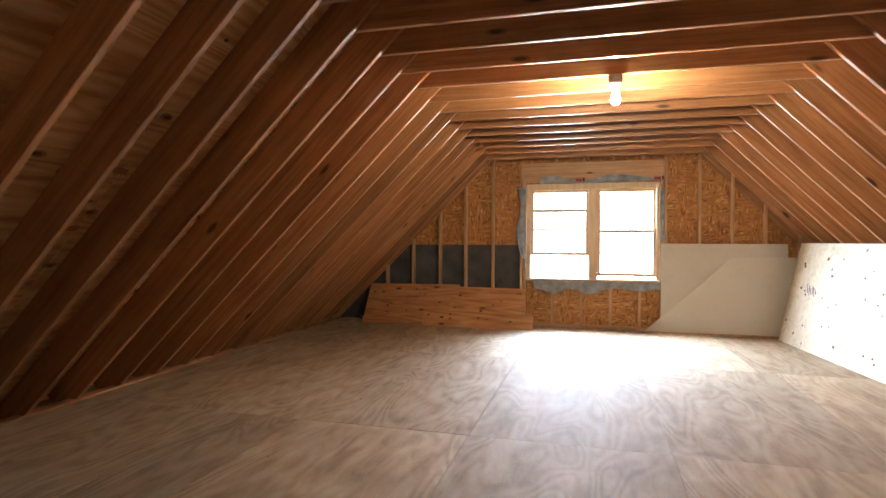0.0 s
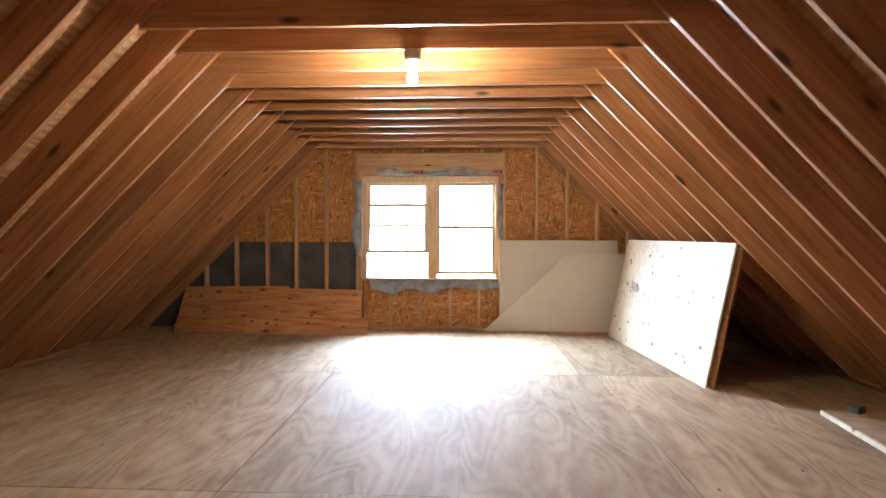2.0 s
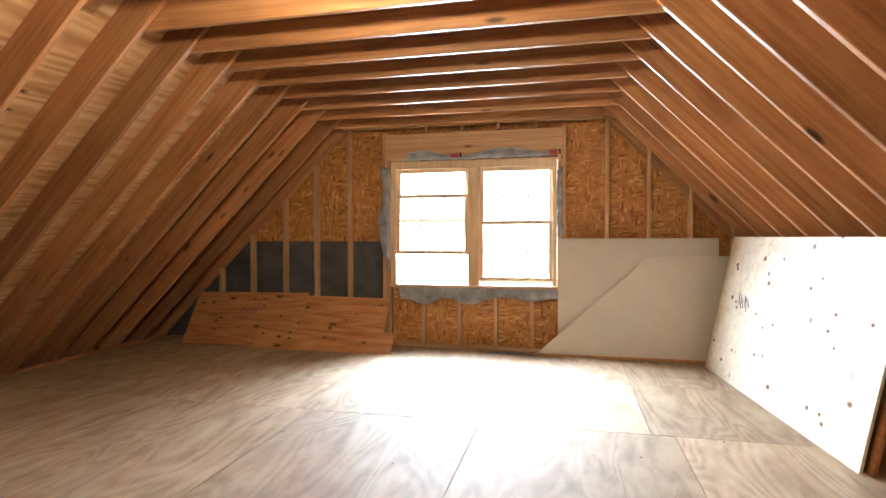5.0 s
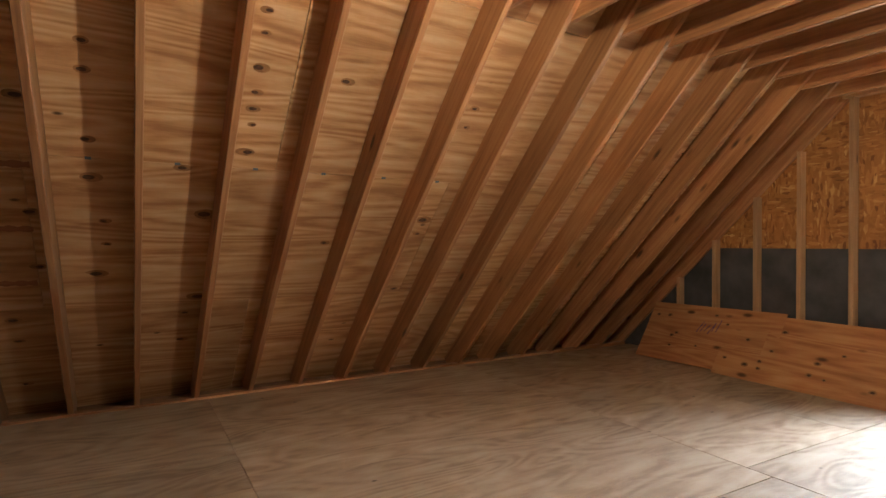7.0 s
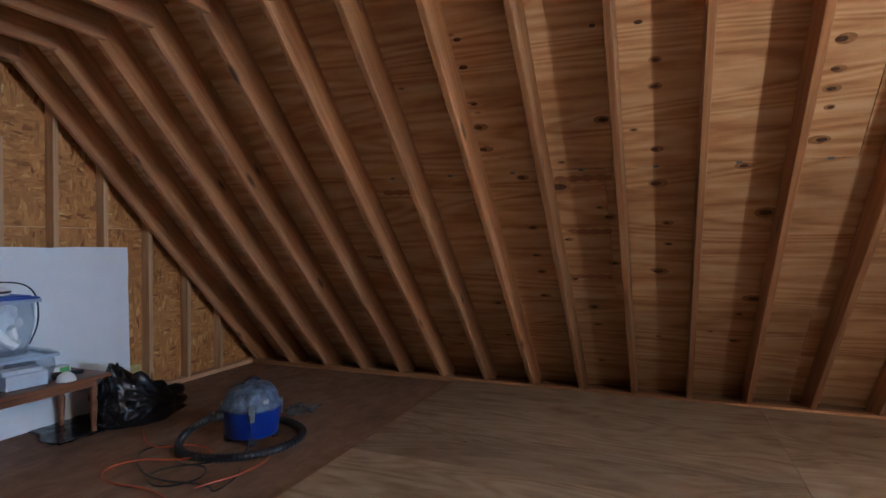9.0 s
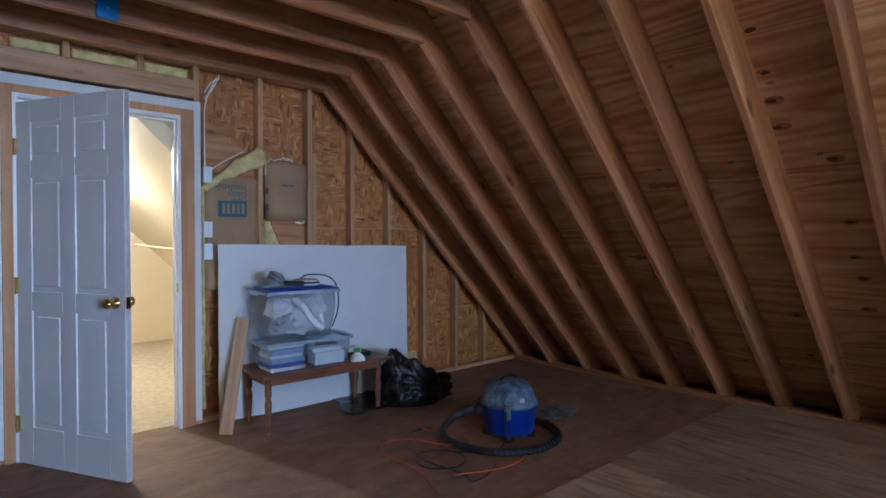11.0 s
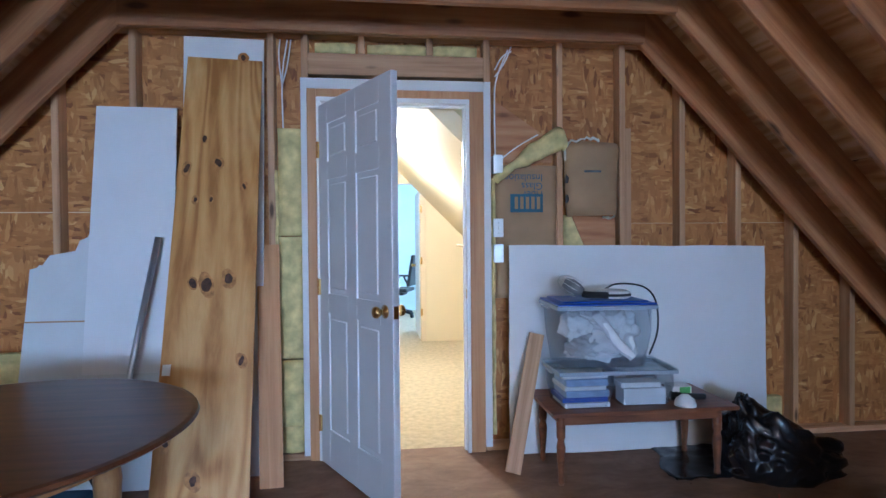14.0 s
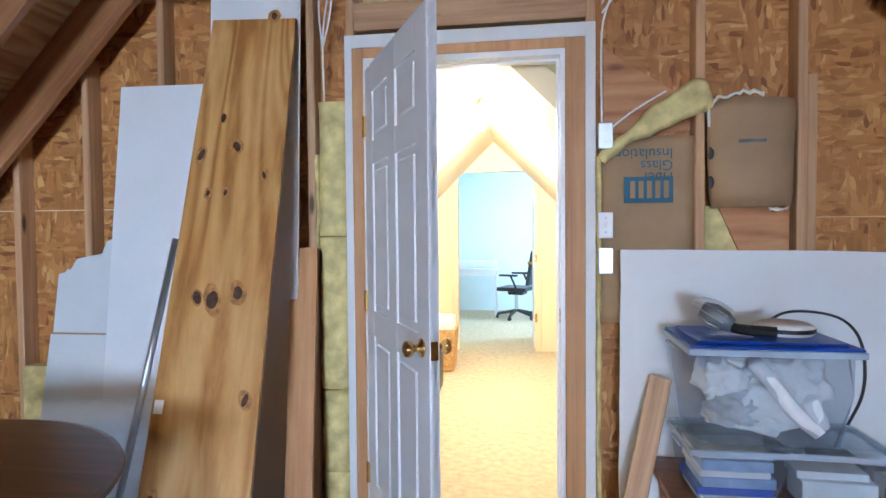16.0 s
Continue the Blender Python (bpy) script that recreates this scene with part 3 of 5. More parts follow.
ragged("house_wrap", [((WX0 - 0.003, z), (WX0 - 0.115 + 0.03 * math.sin(z * 8) + 0.07 * (z < 1.0), z)) for z in zs], 9.415, 0.03, PAPER, win, "crumpled grey house wrap beside the frame", 3)
zs = [1.25 + 0.72 * i / 14 for i in range(15)]
ragged("house_wrap", [((WX1 + 0.003, z), (WX1 + 0.055 + 0.01 * math.sin(z * 20), z)) for z in zs], 9.415, 0.015, PAPER, win, "narrow strip of dark wrap", 4)
red = plain("red_print", (0.45, 0.06, 0.05), 0.6)
for x in (-0.32, 0.74):
    part("printed_mark", block(x, x + 0.09, 9.379, 9.382, 2.11, 2.15), red, win, "red and black printed mark")
    part("printed_mark", block(x + 0.10, x + 0.125, 9.379, 9.382, 2.11, 2.16), BLACK, win)

# the hazy outdoors
yard = bmesh.new()
bmesh.ops.create_grid(yard, x_segments=1, y_segments=1, size=400)
yard.transform(Matrix.Translation((0, 0, -3.2)))
structure("ground", yard, plain("lawn", (0.10, 0.13, 0.06), 0.9), "dry lawn far below the window")

haze = block(-60, 60, 60, 60.5, -3.2, 60)
structure("backdrop", haze, glow("white_haze", (0.95, 0.98, 1.0), 6.0), "bright white overcast sky beyond the window")

# door wall
DX0, DX1, DZ = -0.425, 0.42, 2.055
wall_s = tagged(new("wall_door"), "bare gable wall of studs and strand board round a doorway", kind="structure")
for pts in (outside(-4.6, -0.46, LOW - 0.02), outside(0.455, 4.6, LOW - 0.02), outside(-0.46, 0.455, DZ + 0.03)):
    sheet("outer_wall", pts, -0.115, 0.02, CREAM, wall_s)
for pts in (gable(-2.0, -0.53, 1.35), gable(-3.2, -2.0, 1.35), gable(-0.53, 0.53, 2.2), gable(0.53, 1.4, 1.22), gable(1.4, 2.6, 1.43), gable(2.6, 3.6, 0.0),
            [(-1.7, LOW), (-0.53, LOW), (-0.53, 1.348), (-1.7, 1.348)], gable(-2.9, -1.7, LOW, 1.348), gable(-4.1, -2.9, LOW), [(0.53, LOW), (1.4, LOW), (1.4, 1.218), (0.53, 1.218)], [(1.4, LOW), (2.6, LOW), (2.6, 1.425), (1.4, 1.425)]):
    sheet("strand_board", pts, -0.102, 0.011, OSB, wall_s)
QY = -0.056
for x in (0.70, 1.445, 1.853, 2.245, 2.65, -1.003, -1.79, -2.165, -2.56, -2.96, 3.05, -3.35):
    board("stud", (x, QY, LOW + 0.04), (x, QY, min(2.44, (OUT - 0.14 - abs(x)) * PITCH)), SW, SD, STUD, wall_s, (0, 1, 0))
board("stud", (-1.40, QY, LOW + 0.04), (-1.40, QY, 2.44), SW, SD, STUD, wall_s, (0, 1, 0))
board("stud", (-1.437, QY, 0.6), (-1.437, QY, 1.93), SW, SD, STUD, wall_s, (0, 1, 0))
for x in (0.51, -0.555):
    board("stud", (x, QY, LOW + 0.04), (x, QY, 2.44), SW, SD, STUD, wall_s, (0, 1, 0))
board("bottom_plate", (-3.9, QY, LOW + 0.02), (-0.54, QY, LOW + 0.02), 0.038, SD, STUD, wall_s, (0, 1, 0))
board("bottom_plate", (0.50, QY, LOW + 0.02), (3.9, QY, LOW + 0.02), 0.038, SD, STUD, wall_s, (0, 1, 0))
board("top_plate", (-1.65, QY, 2.46), (1.65, QY, 2.46), 0.038, SD, STUD, wall_s, (0, 1, 0))
board("header", (-0.535, -0.05, 2.275), (0.49, -0.05, 2.275), 0.125, 0.08, STUD, wall_s, (0, 1, 0))
for x in (0.185, -0.215):
    board("block", (x, QY, 2.34), (x, QY, 2.44), SW, SD, STUD, wall_s, (0, 1, 0))

doorway = tagged(new("door_frame"), "unfinished door frame of pine, white jambs and drywall strips", kind="structure")
for x0, x1 in ((DX1 + 0.025, DX1 + 0.078), (DX0 - 0.107, DX0 - 0.021)):
    part("jack_stud", block(x0, x1, -0.09, 0.002, LOW, 2.13, 0.003), LUMBER_RED, doorway)
part("frame_header", block(DX0 - 0.021, DX1 + 0.025, -0.09, 0.002, DZ + 0.028, 2.13, 0.003), LUMBER_RED, doorway)
for x0, x1 in ((DX1, DX1 + 0.025), (DX0 - 0.021, DX0)):
    part("jamb", block(x0, x1, -0.13, 0.006, LOW, DZ, 0.002), WHITE, doorway)
part("jamb", block(DX0 - 0.021, DX1 + 0.025, -0.13, 0.006, DZ, DZ + 0.028, 0.002), WHITE, doorway)
for x0, x1 in ((DX1 - 0.012, DX1), (DX0, DX0 + 0.012)):
    part("stop", block(x0, x1, -0.08, -0.045, LOW, DZ - 0.012, 0.002), WHITE, doorway)
part("stop", block(DX0, DX1, -0.08, -0.045, DZ - 0.012, DZ, 0.002), WHITE, doorway)
for x0, x1 in ((DX1 + 0.078, DX1 + 0.112), (DX0 - 0.149, DX0 - 0.107)):
    part("drywall_strip", block(x0, x1, -0.01, 0.003, LOW + 0.03, 2.19, 0.002), GYPSUM, doorway)
part("drywall_strip", block(DX0 - 0.107, DX1 + 0.078, -0.01, 0.003, 2.13, 2.19, 0.002), GYPSUM, doorway)
part("strike_plate", block(DX0 + 0.0, DX0 + 0.003, -0.03, 0.0, 0.90, 0.96), BRASS, doorway)


def panel_door():
    """Six raised panels on both faces, knobs, latch and three hinges; hinge line at its origin, leaf along +x."""
    d = thing("door_1", 0, 0, 0, "white six-panel door standing open, brass knobs", "door", kind="structure")
    W, Hh, T = 0.81, 2.03, 0.035
    xs = (0, 0.115, 0.355, 0.455, 0.695, W)
    zs = (0, 0.21, 0.86, 0.97, 1.60, 1.70, 1.91, Hh)
    core = bmesh.new()
    block(0, W, -T / 2 + 0.009, T / 2 - 0.009, 0, Hh, 0, core)
    for a, b in ((xs[0], xs[1]), (xs[2], xs[3]), (xs[4], xs[5])):
        block(a, b, -T / 2, T / 2, 0, Hh, 0.002, core)
    for a, b in ((0, zs[1]), (zs[2], zs[3]), (zs[4], zs[5]), (zs[6], Hh)):
        for p, q in ((xs[1], xs[2]), (xs[3], xs[4])):
            block(p, q, -T / 2 + 0.0005, T / 2 - 0.0005, a, b, 0, core)
    leaf = part("leaf", core, WHITE, d)
    for a, b in ((zs[1], zs[2]), (zs[3], zs[4]), (zs[5], zs[6])):
        for p, q in ((xs[1], xs[2]), (xs[3], xs[4])):
            bm = block(p + 0.022, q - 0.022, -T / 2 + 0.003, T / 2 - 0.003, a + 0.022, b - 0.022, 0.012)
            part("panel", bm, WHITE, leaf)
    for s in (1, -1):
        m = Matrix.Translation((W - 0.065, s * T / 2, 0.93)) @ pose(0, 0, 0, -90 * s, 0, 0)
        part("knob", lathe([(0.031, 0), (0.032, 0.006), (0.014, 0.012), (0.012, 0.03), (0.022, 0.036), (0.028, 0.048), (0.025, 0.06), (0.012, 0.066)], 20, m=m), BRASS, leaf, "polished brass knob", True)
    part("latch_plate", block(W, W + 0.002, -0.013, 0.013, 0.90, 0.96), BRASS, leaf, "brass latch plate")
    for z in (0.22, 1.0, 1.78):
        bm = block(-0.004, 0.012, -T / 2 - 0.012, -T / 2 + 0.02, z - 0.045, z + 0.045, 0.002)
        lathe([(0.006, -0.047), (0.006, 0.047)], 10, bm, Matrix.Translation((-0.004, -T / 2 - 0.008, z)))
        part("hinge", bm, BRASS, d, "brass hinge")
    return d


door = panel_door()
door.matrix_basis = pose(0.415, 0.022, LOW + 0.012, 0, 0, math.degrees(math.atan2(0.72, -0.405)))

# the lit room beyond the door
R0, R1, RK, RT = -0.135, -3.72, 0.75, 2.30       # near end, far end, knee height, ridge height
structure("floor_carpet", block(-1.9, 1.9, R1 - 3.4, -0.11, -0.3, LOW - 0.005), CARPET, "beige carpet of the next rooms")
kx = RT - RK
for s, n in ((1, "east"), (-1, "west")):
    structure("room_wall_" + n, block(s * (kx + 0.03), s * (kx + 0.13), R1, R0, -0.1, RK + 0.15), CREAM, "cream knee wall")
    bm = bmesh.new()
    q = [(0.03, RT), (s * (kx + 0.1) + 0.03, RK - 0.1), (s * (kx + 0.2) + 0.03, RK), (0.03, RT + 0.14)]
    a = [bm.verts.new((x, R0, z)) for x, z in q]
    b = [bm.verts.new((x, R1, z)) for x, z in q]
    bm.faces.new(a), bm.faces.new(b[::-1])
    for i in range(4):
        bm.faces.new((a[i], b[i], b[(i + 1) % 4], a[(i + 1) % 4]))
    structure("room_ceiling_" + n, bm, CREAM, "cream sloped ceiling")
FX0, FX1, FZ = -0.42, 0.43, 1.97
far = structure("room_wall_far", block(FX1, 1.9, R1 - 0.1, R1, -0.1, 2.5, 0), CREAM, "cream wall with a doorway to a bright room")
part("wall_part", block(-1.9, FX0, R1 - 0.1, R1, -0.1, 2.5), CREAM, far)
part("wall_part", block(FX0, FX1, R1 - 0.1, R1, FZ, 2.5), CREAM, far)
for x0, x1 in ((FX1, FX1 + 0.07), (FX0 - 0.07, FX0)):
    part("casing", block(x0, x1, R1, R1 + 0.018, LOW, FZ - 0.2, 0.004), CREAM_TRIM, far)
for z in (0.35, 1.0, 1.65):
    part("hinge", block(FX0 - 0.022, FX0 + 0.004, R1 + 0.018, R1 + 0.024, z - 0.045, z + 0.045), BRASS, far)
tagged(put("hanging_rail", tube([(-1.25, -2.0, 1.12), (-0.75, -2.75, 1.2)], 0.012), CREAM_TRIM), "short wooden rail on the cream wall", "rail")
structure("far_room_wall", block(-2.0, 2.0, R1 - 3.3, R1 - 3.2, -0.1, 2.7), PALE, "pale blue wall of the far room")
structure("far_room_wall_east", block(1.9, 2.0, R1 - 3.2, R1 - 0.1, -0.1, 2.7), PALE, "pale blue wall of the far room")
structure("far_room_wall_west", block(-2.0, -1.9, R1 - 3.2, R1 - 0.1, -0.1, 2.7), PALE, "pale blue wall of the far room")
structure("far_room_ceiling", block(-2.0, 2.0, R1 - 3.3, R1 - 0.1, 2.7, 2.75), PALE, "pale ceiling of the far room")
# added slab, out of view, that keeps sky light off the room's ceiling
structure("room_backing", block(-2.2, 2.2, R1 - 0.1, R0, 2.55, 2.6), CREAM, "unseen slab that closes off the sky over the sloped ceiling")
far_door = thing("door_2", FX0 + 0.01, R1 - 0.1, LOW + 0.01, "pale open door with a brass knob", "door", kind="structure")
part("leaf", block(-0.035, 0.0, -0.78, 0, 0, 1.9, 0.003), WHITE, far_door)
part("knob", lathe([(0.028, 0), (0.012, 0.02), (0.026, 0.045), (0.012, 0.062)], 16, m=pose(0, -0.71, 0.92, 0, 90, 0)), BRASS, far_door, "brass knob", True)

lampf = thing("ceiling_lamp", 0.03, -1.75, 2.12, "round white ceiling lamp, lit", "lamp")
part("base", lathe([(0.06, 0.0), (0.06, 0.05), (0.02, 0.12)], 20), WHITE, lampf)
part("bulb", lathe([(0.012, 0.0), (0.022, -0.012), (0.03, -0.03), (0.024, -0.045), (0.008, -0.052)], 16), glow("lit_ceiling_bulb", (1.0, 0.88, 0.66), 60.0), lampf, "glowing warm bulb", True)


def office_chair(x, y, turn):
    c = thing("office_chair", x, y, LOW, "black mesh office chair on castors", "chair")
    c.matrix_basis = pose(x, y, LOW, 0, 0, turn)
    part("seat", block(-0.24, 0.24, -0.23, 0.23, 0.43, 0.49, 0.025, segments=2), BLACK, c)
    bm = block(-0.25, 0.25, -0.025, 0.025, 0, 0.52, 0.022, segments=2)
    bm.transform(pose(0, 0.25, 0.53, -10, 0, 0))
    part("backrest", bm, BLACK, c)
    part("lift", lathe([(0.028, 0.12), (0.028, 0.43)], 12), STEEL, c)
    part("mechanism", block(-0.12, 0.12, -0.1, 0.14, 0.37, 0.43, 0.015), BLACK, c)
    for i in range(5):
        a = 2 * math.pi * i / 5
        tip = Vector((0.29 * math.cos(a), 0.29 * math.sin(a), 0.065))
        leg = part("leg", tube([(0, 0, 0.13), tip], 0.022), BLACK, c)
        part("castor", lathe([(0.028, -0.02), (0.03, 0), (0.028, 0.02)], 14, m=pose(tip.x, tip.y, 0.03, 0, 90, i * 72)), BLACK, leg)
    for s in (1, -1):
        part("armrest", block(s * 0.27 - 0.04, s * 0.27 + 0.04, -0.17, 0.12, 0.66, 0.69, 0.012), BLACK, c)
        part("arm_post", tube([(s * 0.22, 0.08, 0.45), (s * 0.29, 0.1, 0.5), (s * 0.28, 0.02, 0.66)], 0.018, rounds=1), BLACK, c)
    return c


office_chair(-0.2, -6.05, 70)
desk = thing("desk", 0.62, -6.4, LOW, "small white desk with a row of drawers", "desk")
part("top", block(-0.55, 0.5, -0.25, 0.25, 0.72, 0.75, 0.004), WHITE, desk)
part("apron", block(-0.5, 0.45, -0.22, 0.22, 0.64, 0.72, 0.004), WHITE, desk)
rack = part("rack", block(-0.5, 0.45, -0.24, -0.02, 0.752, 0.86, 0.004), WHITE, desk)
for i in range(6):
    part("drawer", block(-0.49 + i * 0.157, -0.35 + i * 0.157, -0.02, -0.008, 0.76, 0.85, 0.003), WHITE, rack)
for x in (-0.5, 0.42):
    for y in (-0.2, 0.2):
        part("leg", tube([(x, y, 0), (x, y, 0.64)], 0.02), WHITE, desk)

basket = thing("basket", 0.50, -2.85, LOW, "tall wicker basket with cloth inside", "basket")
bk = block(-0.15, 0.15, -0.15, 0.15, 0, 0.40, 0.03, segments=2)
for v in bk.verts:
    v.co.x *= 0.85 + 0.3 * v.co.z
part("body", bk, WICKER, basket)
part("cloth", block(-0.13, 0.15, -0.14, 0.14, 0.37, 0.52, 0.05, segments=2), CLOTH, basket, "bunched white cloth")
hand_bag = thing("hand_bag", 0.52, -2.1, LOW, "black handbag on the carpet", "bag")
part("body", block(-0.12, 0.12, -0.16, 0.16, 0, 0.36, 0.05, segments=2), BLACK, hand_bag, smooth=True)
part("strap", tube([(-0.08, -0.08, 0.34), (-0.06, -0.04, 0.5), (-0.06, 0.04, 0.5), (-0.08, 0.08, 0.34)], 0.01, rounds=2), BLACK, hand_bag)


# ---- lamp on the collar tie
def bare_bulb(x, y, z):
    b = thing("bare_bulb_lamp", x, y, z, "lit bare bulb in a socket under a collar tie", "lamp")
    part("junction_box", block(-0.05, 0.05, -0.02, 0.05, 0.06, 0.12, 0.006), PAPER, b)
    part("socket", lathe([(0.045, 0.06), (0.045, 0.045), (0.024, 0.035), (0.022, 0.005)], 20), WHITE, b)
    part("bulb", lathe([(0.014, 0.005), (0.018, -0.015), (0.030, -0.045), (0.033, -0.065), (0.026, -0.088), (0.010, -0.098)], 20), BULB_GLOW, b, "glowing warm bulb", True)


bare_bulb(0.072, 5.42, 2.34)


def loose(name, bm, material, label, category, m=None, group="", smooth=False):
    ob = put(name, bm, material, smooth=smooth)
    if m is not None:
        ob.matrix_world = m
    return tagged(ob, label, category, group)


def rect(w, h, wave=0.0, n=1, seed=0):
    r = random.Random(seed)
    j = lambda: r.uniform(-wave, wave)
    pts = [(0, 0), (w, 0)] if not wave else [(w * i / n, j()) for i in range(n + 1)]
    pts += [(w, h), (0, h)] if not wave else [(w + j(), h * i / n) for i in range(1, n)] + [(w - w * i / n, h + j()) for i in range(n + 1)] + [(j(), h - h * i / n) for i in range(1, n)]
    return pts


GYPSUM_PALE = plain("bare_drywall_pale", (0.60, 0.55, 0.47), 0.85, 0, 0.04, 2.5, 0.15, 120)


GYPSUM_WORN = plain("worn_drywall", (0.63, 0.65, 0.66), 0.85, 0, 0.06, 3.5, 0.15, 120)
# ---- by the window wall
def floor_lean(name, w, h, x, y0, y1, z0, t, material, label, category, pts=None, seed=0, group="", roll=0):
    """A sheet that leans towards +y on the window wall."""
    bm = slab(pts or rect(w, h), t)
    a = math.degrees(math.asin((y1 - y0) / h))
    return loose(name, bm, material, label, category, Matrix.Translation((x, y0, z0)) @ pose(0, 0, 0, -a, roll, 0), group)


panel_a = floor_lean("plywood_board", 1.45, 0.67, -3.47, 9.04, 9.40, 0.0, 0.012, PLY_RED, "orange knotty plywood panel leaning on the wall", "plywood", rect(1.45, 0.67), group="panels by the window", roll=-0.6)
panel_b = floor_lean("plywood_board", 1.12, 0.66, -2.14, 9.02, 9.385, 0.0, 0.012, PLY_RED, "orange plywood offcut leaning on the wall", "plywood", rect(1.12, 0.66), group="panels by the window", roll=0.6)
panel_c = floor_lean("plywood_strip", 1.62, 0.25, -2.50, 8.965, 9.10, 0.0, 0.012, PLY_RED, "narrow plywood strip leaning on the panels", "plywood", group="panels by the window", roll=0.4)

floor_lean("drywall_sheet", 1.56, 1.222, 0.84, 9.33, 9.405, 0.0, 0.012, GYPSUM_TAN, "bare tan drywall sheet leaning on the studs", "drywall", rect(1.56, 1.222), group="drywall by the window")
floor_lean("drywall_offcut", 2.0, 1.035, 0.62, 9.275, 9.355, 0.012, 0.014, GYPSUM_PALE, "tan drywall offcut with a slanting edge", "drywall", [(0, 0), (0.05, 0.05), (0.98, 0.90), (1.03, 0.985), (1.12, 1.02), (1.45, 1.035), (2.0, 1.035), (1.95, 0)], group="drywall by the window")
loose("wood_strip", block(0, 1.75, -0.02, 0.02, 0, 0.022, 0.003), LUMBER_RED, "reddish wood strip on the floor by the wall", "board", pose(0.50, 9.265, 0.0, 0, 0, -0.8), "strips by the wall")
loose("wood_strip", block(0, 0.55, -0.035, 0.035, 0, 0.008, 0.002), GREYP, "thin grey strip on the floor by the wall", "board", pose(0.07, 9.28, 0.0, 0, 0, -4), "strips by the wall")

# two long sheets against the east rafters
foot0, foot1 = Vector((2.43, 6.70, 0)), Vector((2.215, 9.10, 0))
top0 = Vector((2.665, 6.80, 1.19))


def rafter_sheet(name, off, material, label, w, h):
    ax = (foot1 - foot0).normalized()
    upv = (top0 - foot0)
    upv = (upv - ax * upv.dot(ax)).normalized()
    m = Matrix((ax, upv.cross(ax), upv)).transposed().to_4x4()
    m.translation = foot0 + off
    bm = slab(rect(w, h), 0.016)
    return loose(name, bm, material, label, "plywood", m, "sheets on the rafters")


pale = rafter_sheet("plywood_sheet_loose", Vector((0, 0, 0)), PALE_PLY, "pale knotty plywood sheet leaning on rafters", 2.41, 1.26)
rafter_sheet("particle_sheet", Vector((0.05, -0.03, 0)), RAFTER, "brown sheet behind the pale plywood", 2.42, 1.24)

PEN = plain("faded_pen", (0.12, 0.06, 0.16), 0.7)


def knots_on(ob, count, w, h, y, out, seed, size=(0.010, 0.020)):
    """Dark knots scattered over the seen face of a sheet."""
    r = random.Random(seed)
    for _ in range(count):
        u, v, rr = r.uniform(0.06, w - 0.06), r.uniform(0.05, h - 0.05), r.uniform(*size)
        for grow, d, mt in ((1.5, 0.0008, RING), (0.85, 0.0016, KNOT)):
            bm = lathe([(rr * grow, 0), (rr * grow * 0.9, d)], 12)
            bm.transform(Matrix.Translation((u, y, v)) @ pose(0, 0, 0, -90 * out, 0, 0) @ Matrix.Diagonal((1.25, 0.85, 1, 1)))
            part("knot", bm, mt, ob)


def pen_on(ob, u, v, y, size, seed):
    r = random.Random(seed)
    for i in range(6):
        a = Vector((u + i * size * 0.3, y, v + r.uniform(0, size * 0.3)))
        part("pen_mark", tube([a, a + Vector((size * r.uniform(0.1, 0.4), 0, size * r.uniform(0.5, 1.0)))], 0.004, sides=4), PEN, ob)


knots_on(panel_a, 13, 1.45, 0.66, -0.0122, -1, 1)
knots_on(panel_b, 8, 1.10, 0.65, -0.0122, -1, 2)
knots_on(panel_c, 7, 1.60, 0.25, -0.0122, -1, 3)
knots_on(pale, 26, 2.4, 1.25, 0.0005, 1, 4, (0.008, 0.017))
pen_on(panel_a, 0.62, 0.36, -0.0125, 0.14, 1)
pen_on(pale, 1.75, 0.62, 0.001, 0.13, 2)
lying = thing("lying_board", 3.0, 6.05, 0.0, "pale plywood offcut with a light sawn edge on the floor", "board")
lying.matrix_basis = pose(2.98, 6.05, 0.0, 0, 0, -95)
part("sheet", block(0, 1.9, 0.02, 0.52, 0.0, 0.035, 0.002), FLOOR, lying)
part("pale_edge", block(0, 1.9, 0, 0.02, 0, 0.037, 0.002), PALE_PLY, lying, "pale sawn edge strip")
offcut = loose("metal_bracket", block(-0.05, 0.05, -0.04, 0.04, 0, 0.05, 0.012, segments=2), GREYP, "small grey metal bracket on the board", "bracket", pose(3.2, 6.0, 0.036, 0, 0, 30))

# ---- by the door wall, west of the door (the camera's right)
rd = slab(rect(1.62, 1.222, 0.004, 8, 3), 0.012)
loose("drywall_sheet", rd, GYPSUM, "bare grey drywall sheet standing against the studs", "drywall", Matrix.Translation((-2.275, 0.105, LOW)) @ pose(0, 0, 0, 2.2, -0.6, 0))

stick = board("leaning_board", (-0.615, 0.325, LOW + 0.004), (-0.815, 0.115, 0.70), 0.085, 0.036, STUD, None, (0.2, 1, 0.3))
tagged(stick, "short pine board leaning on the drywall", "board")

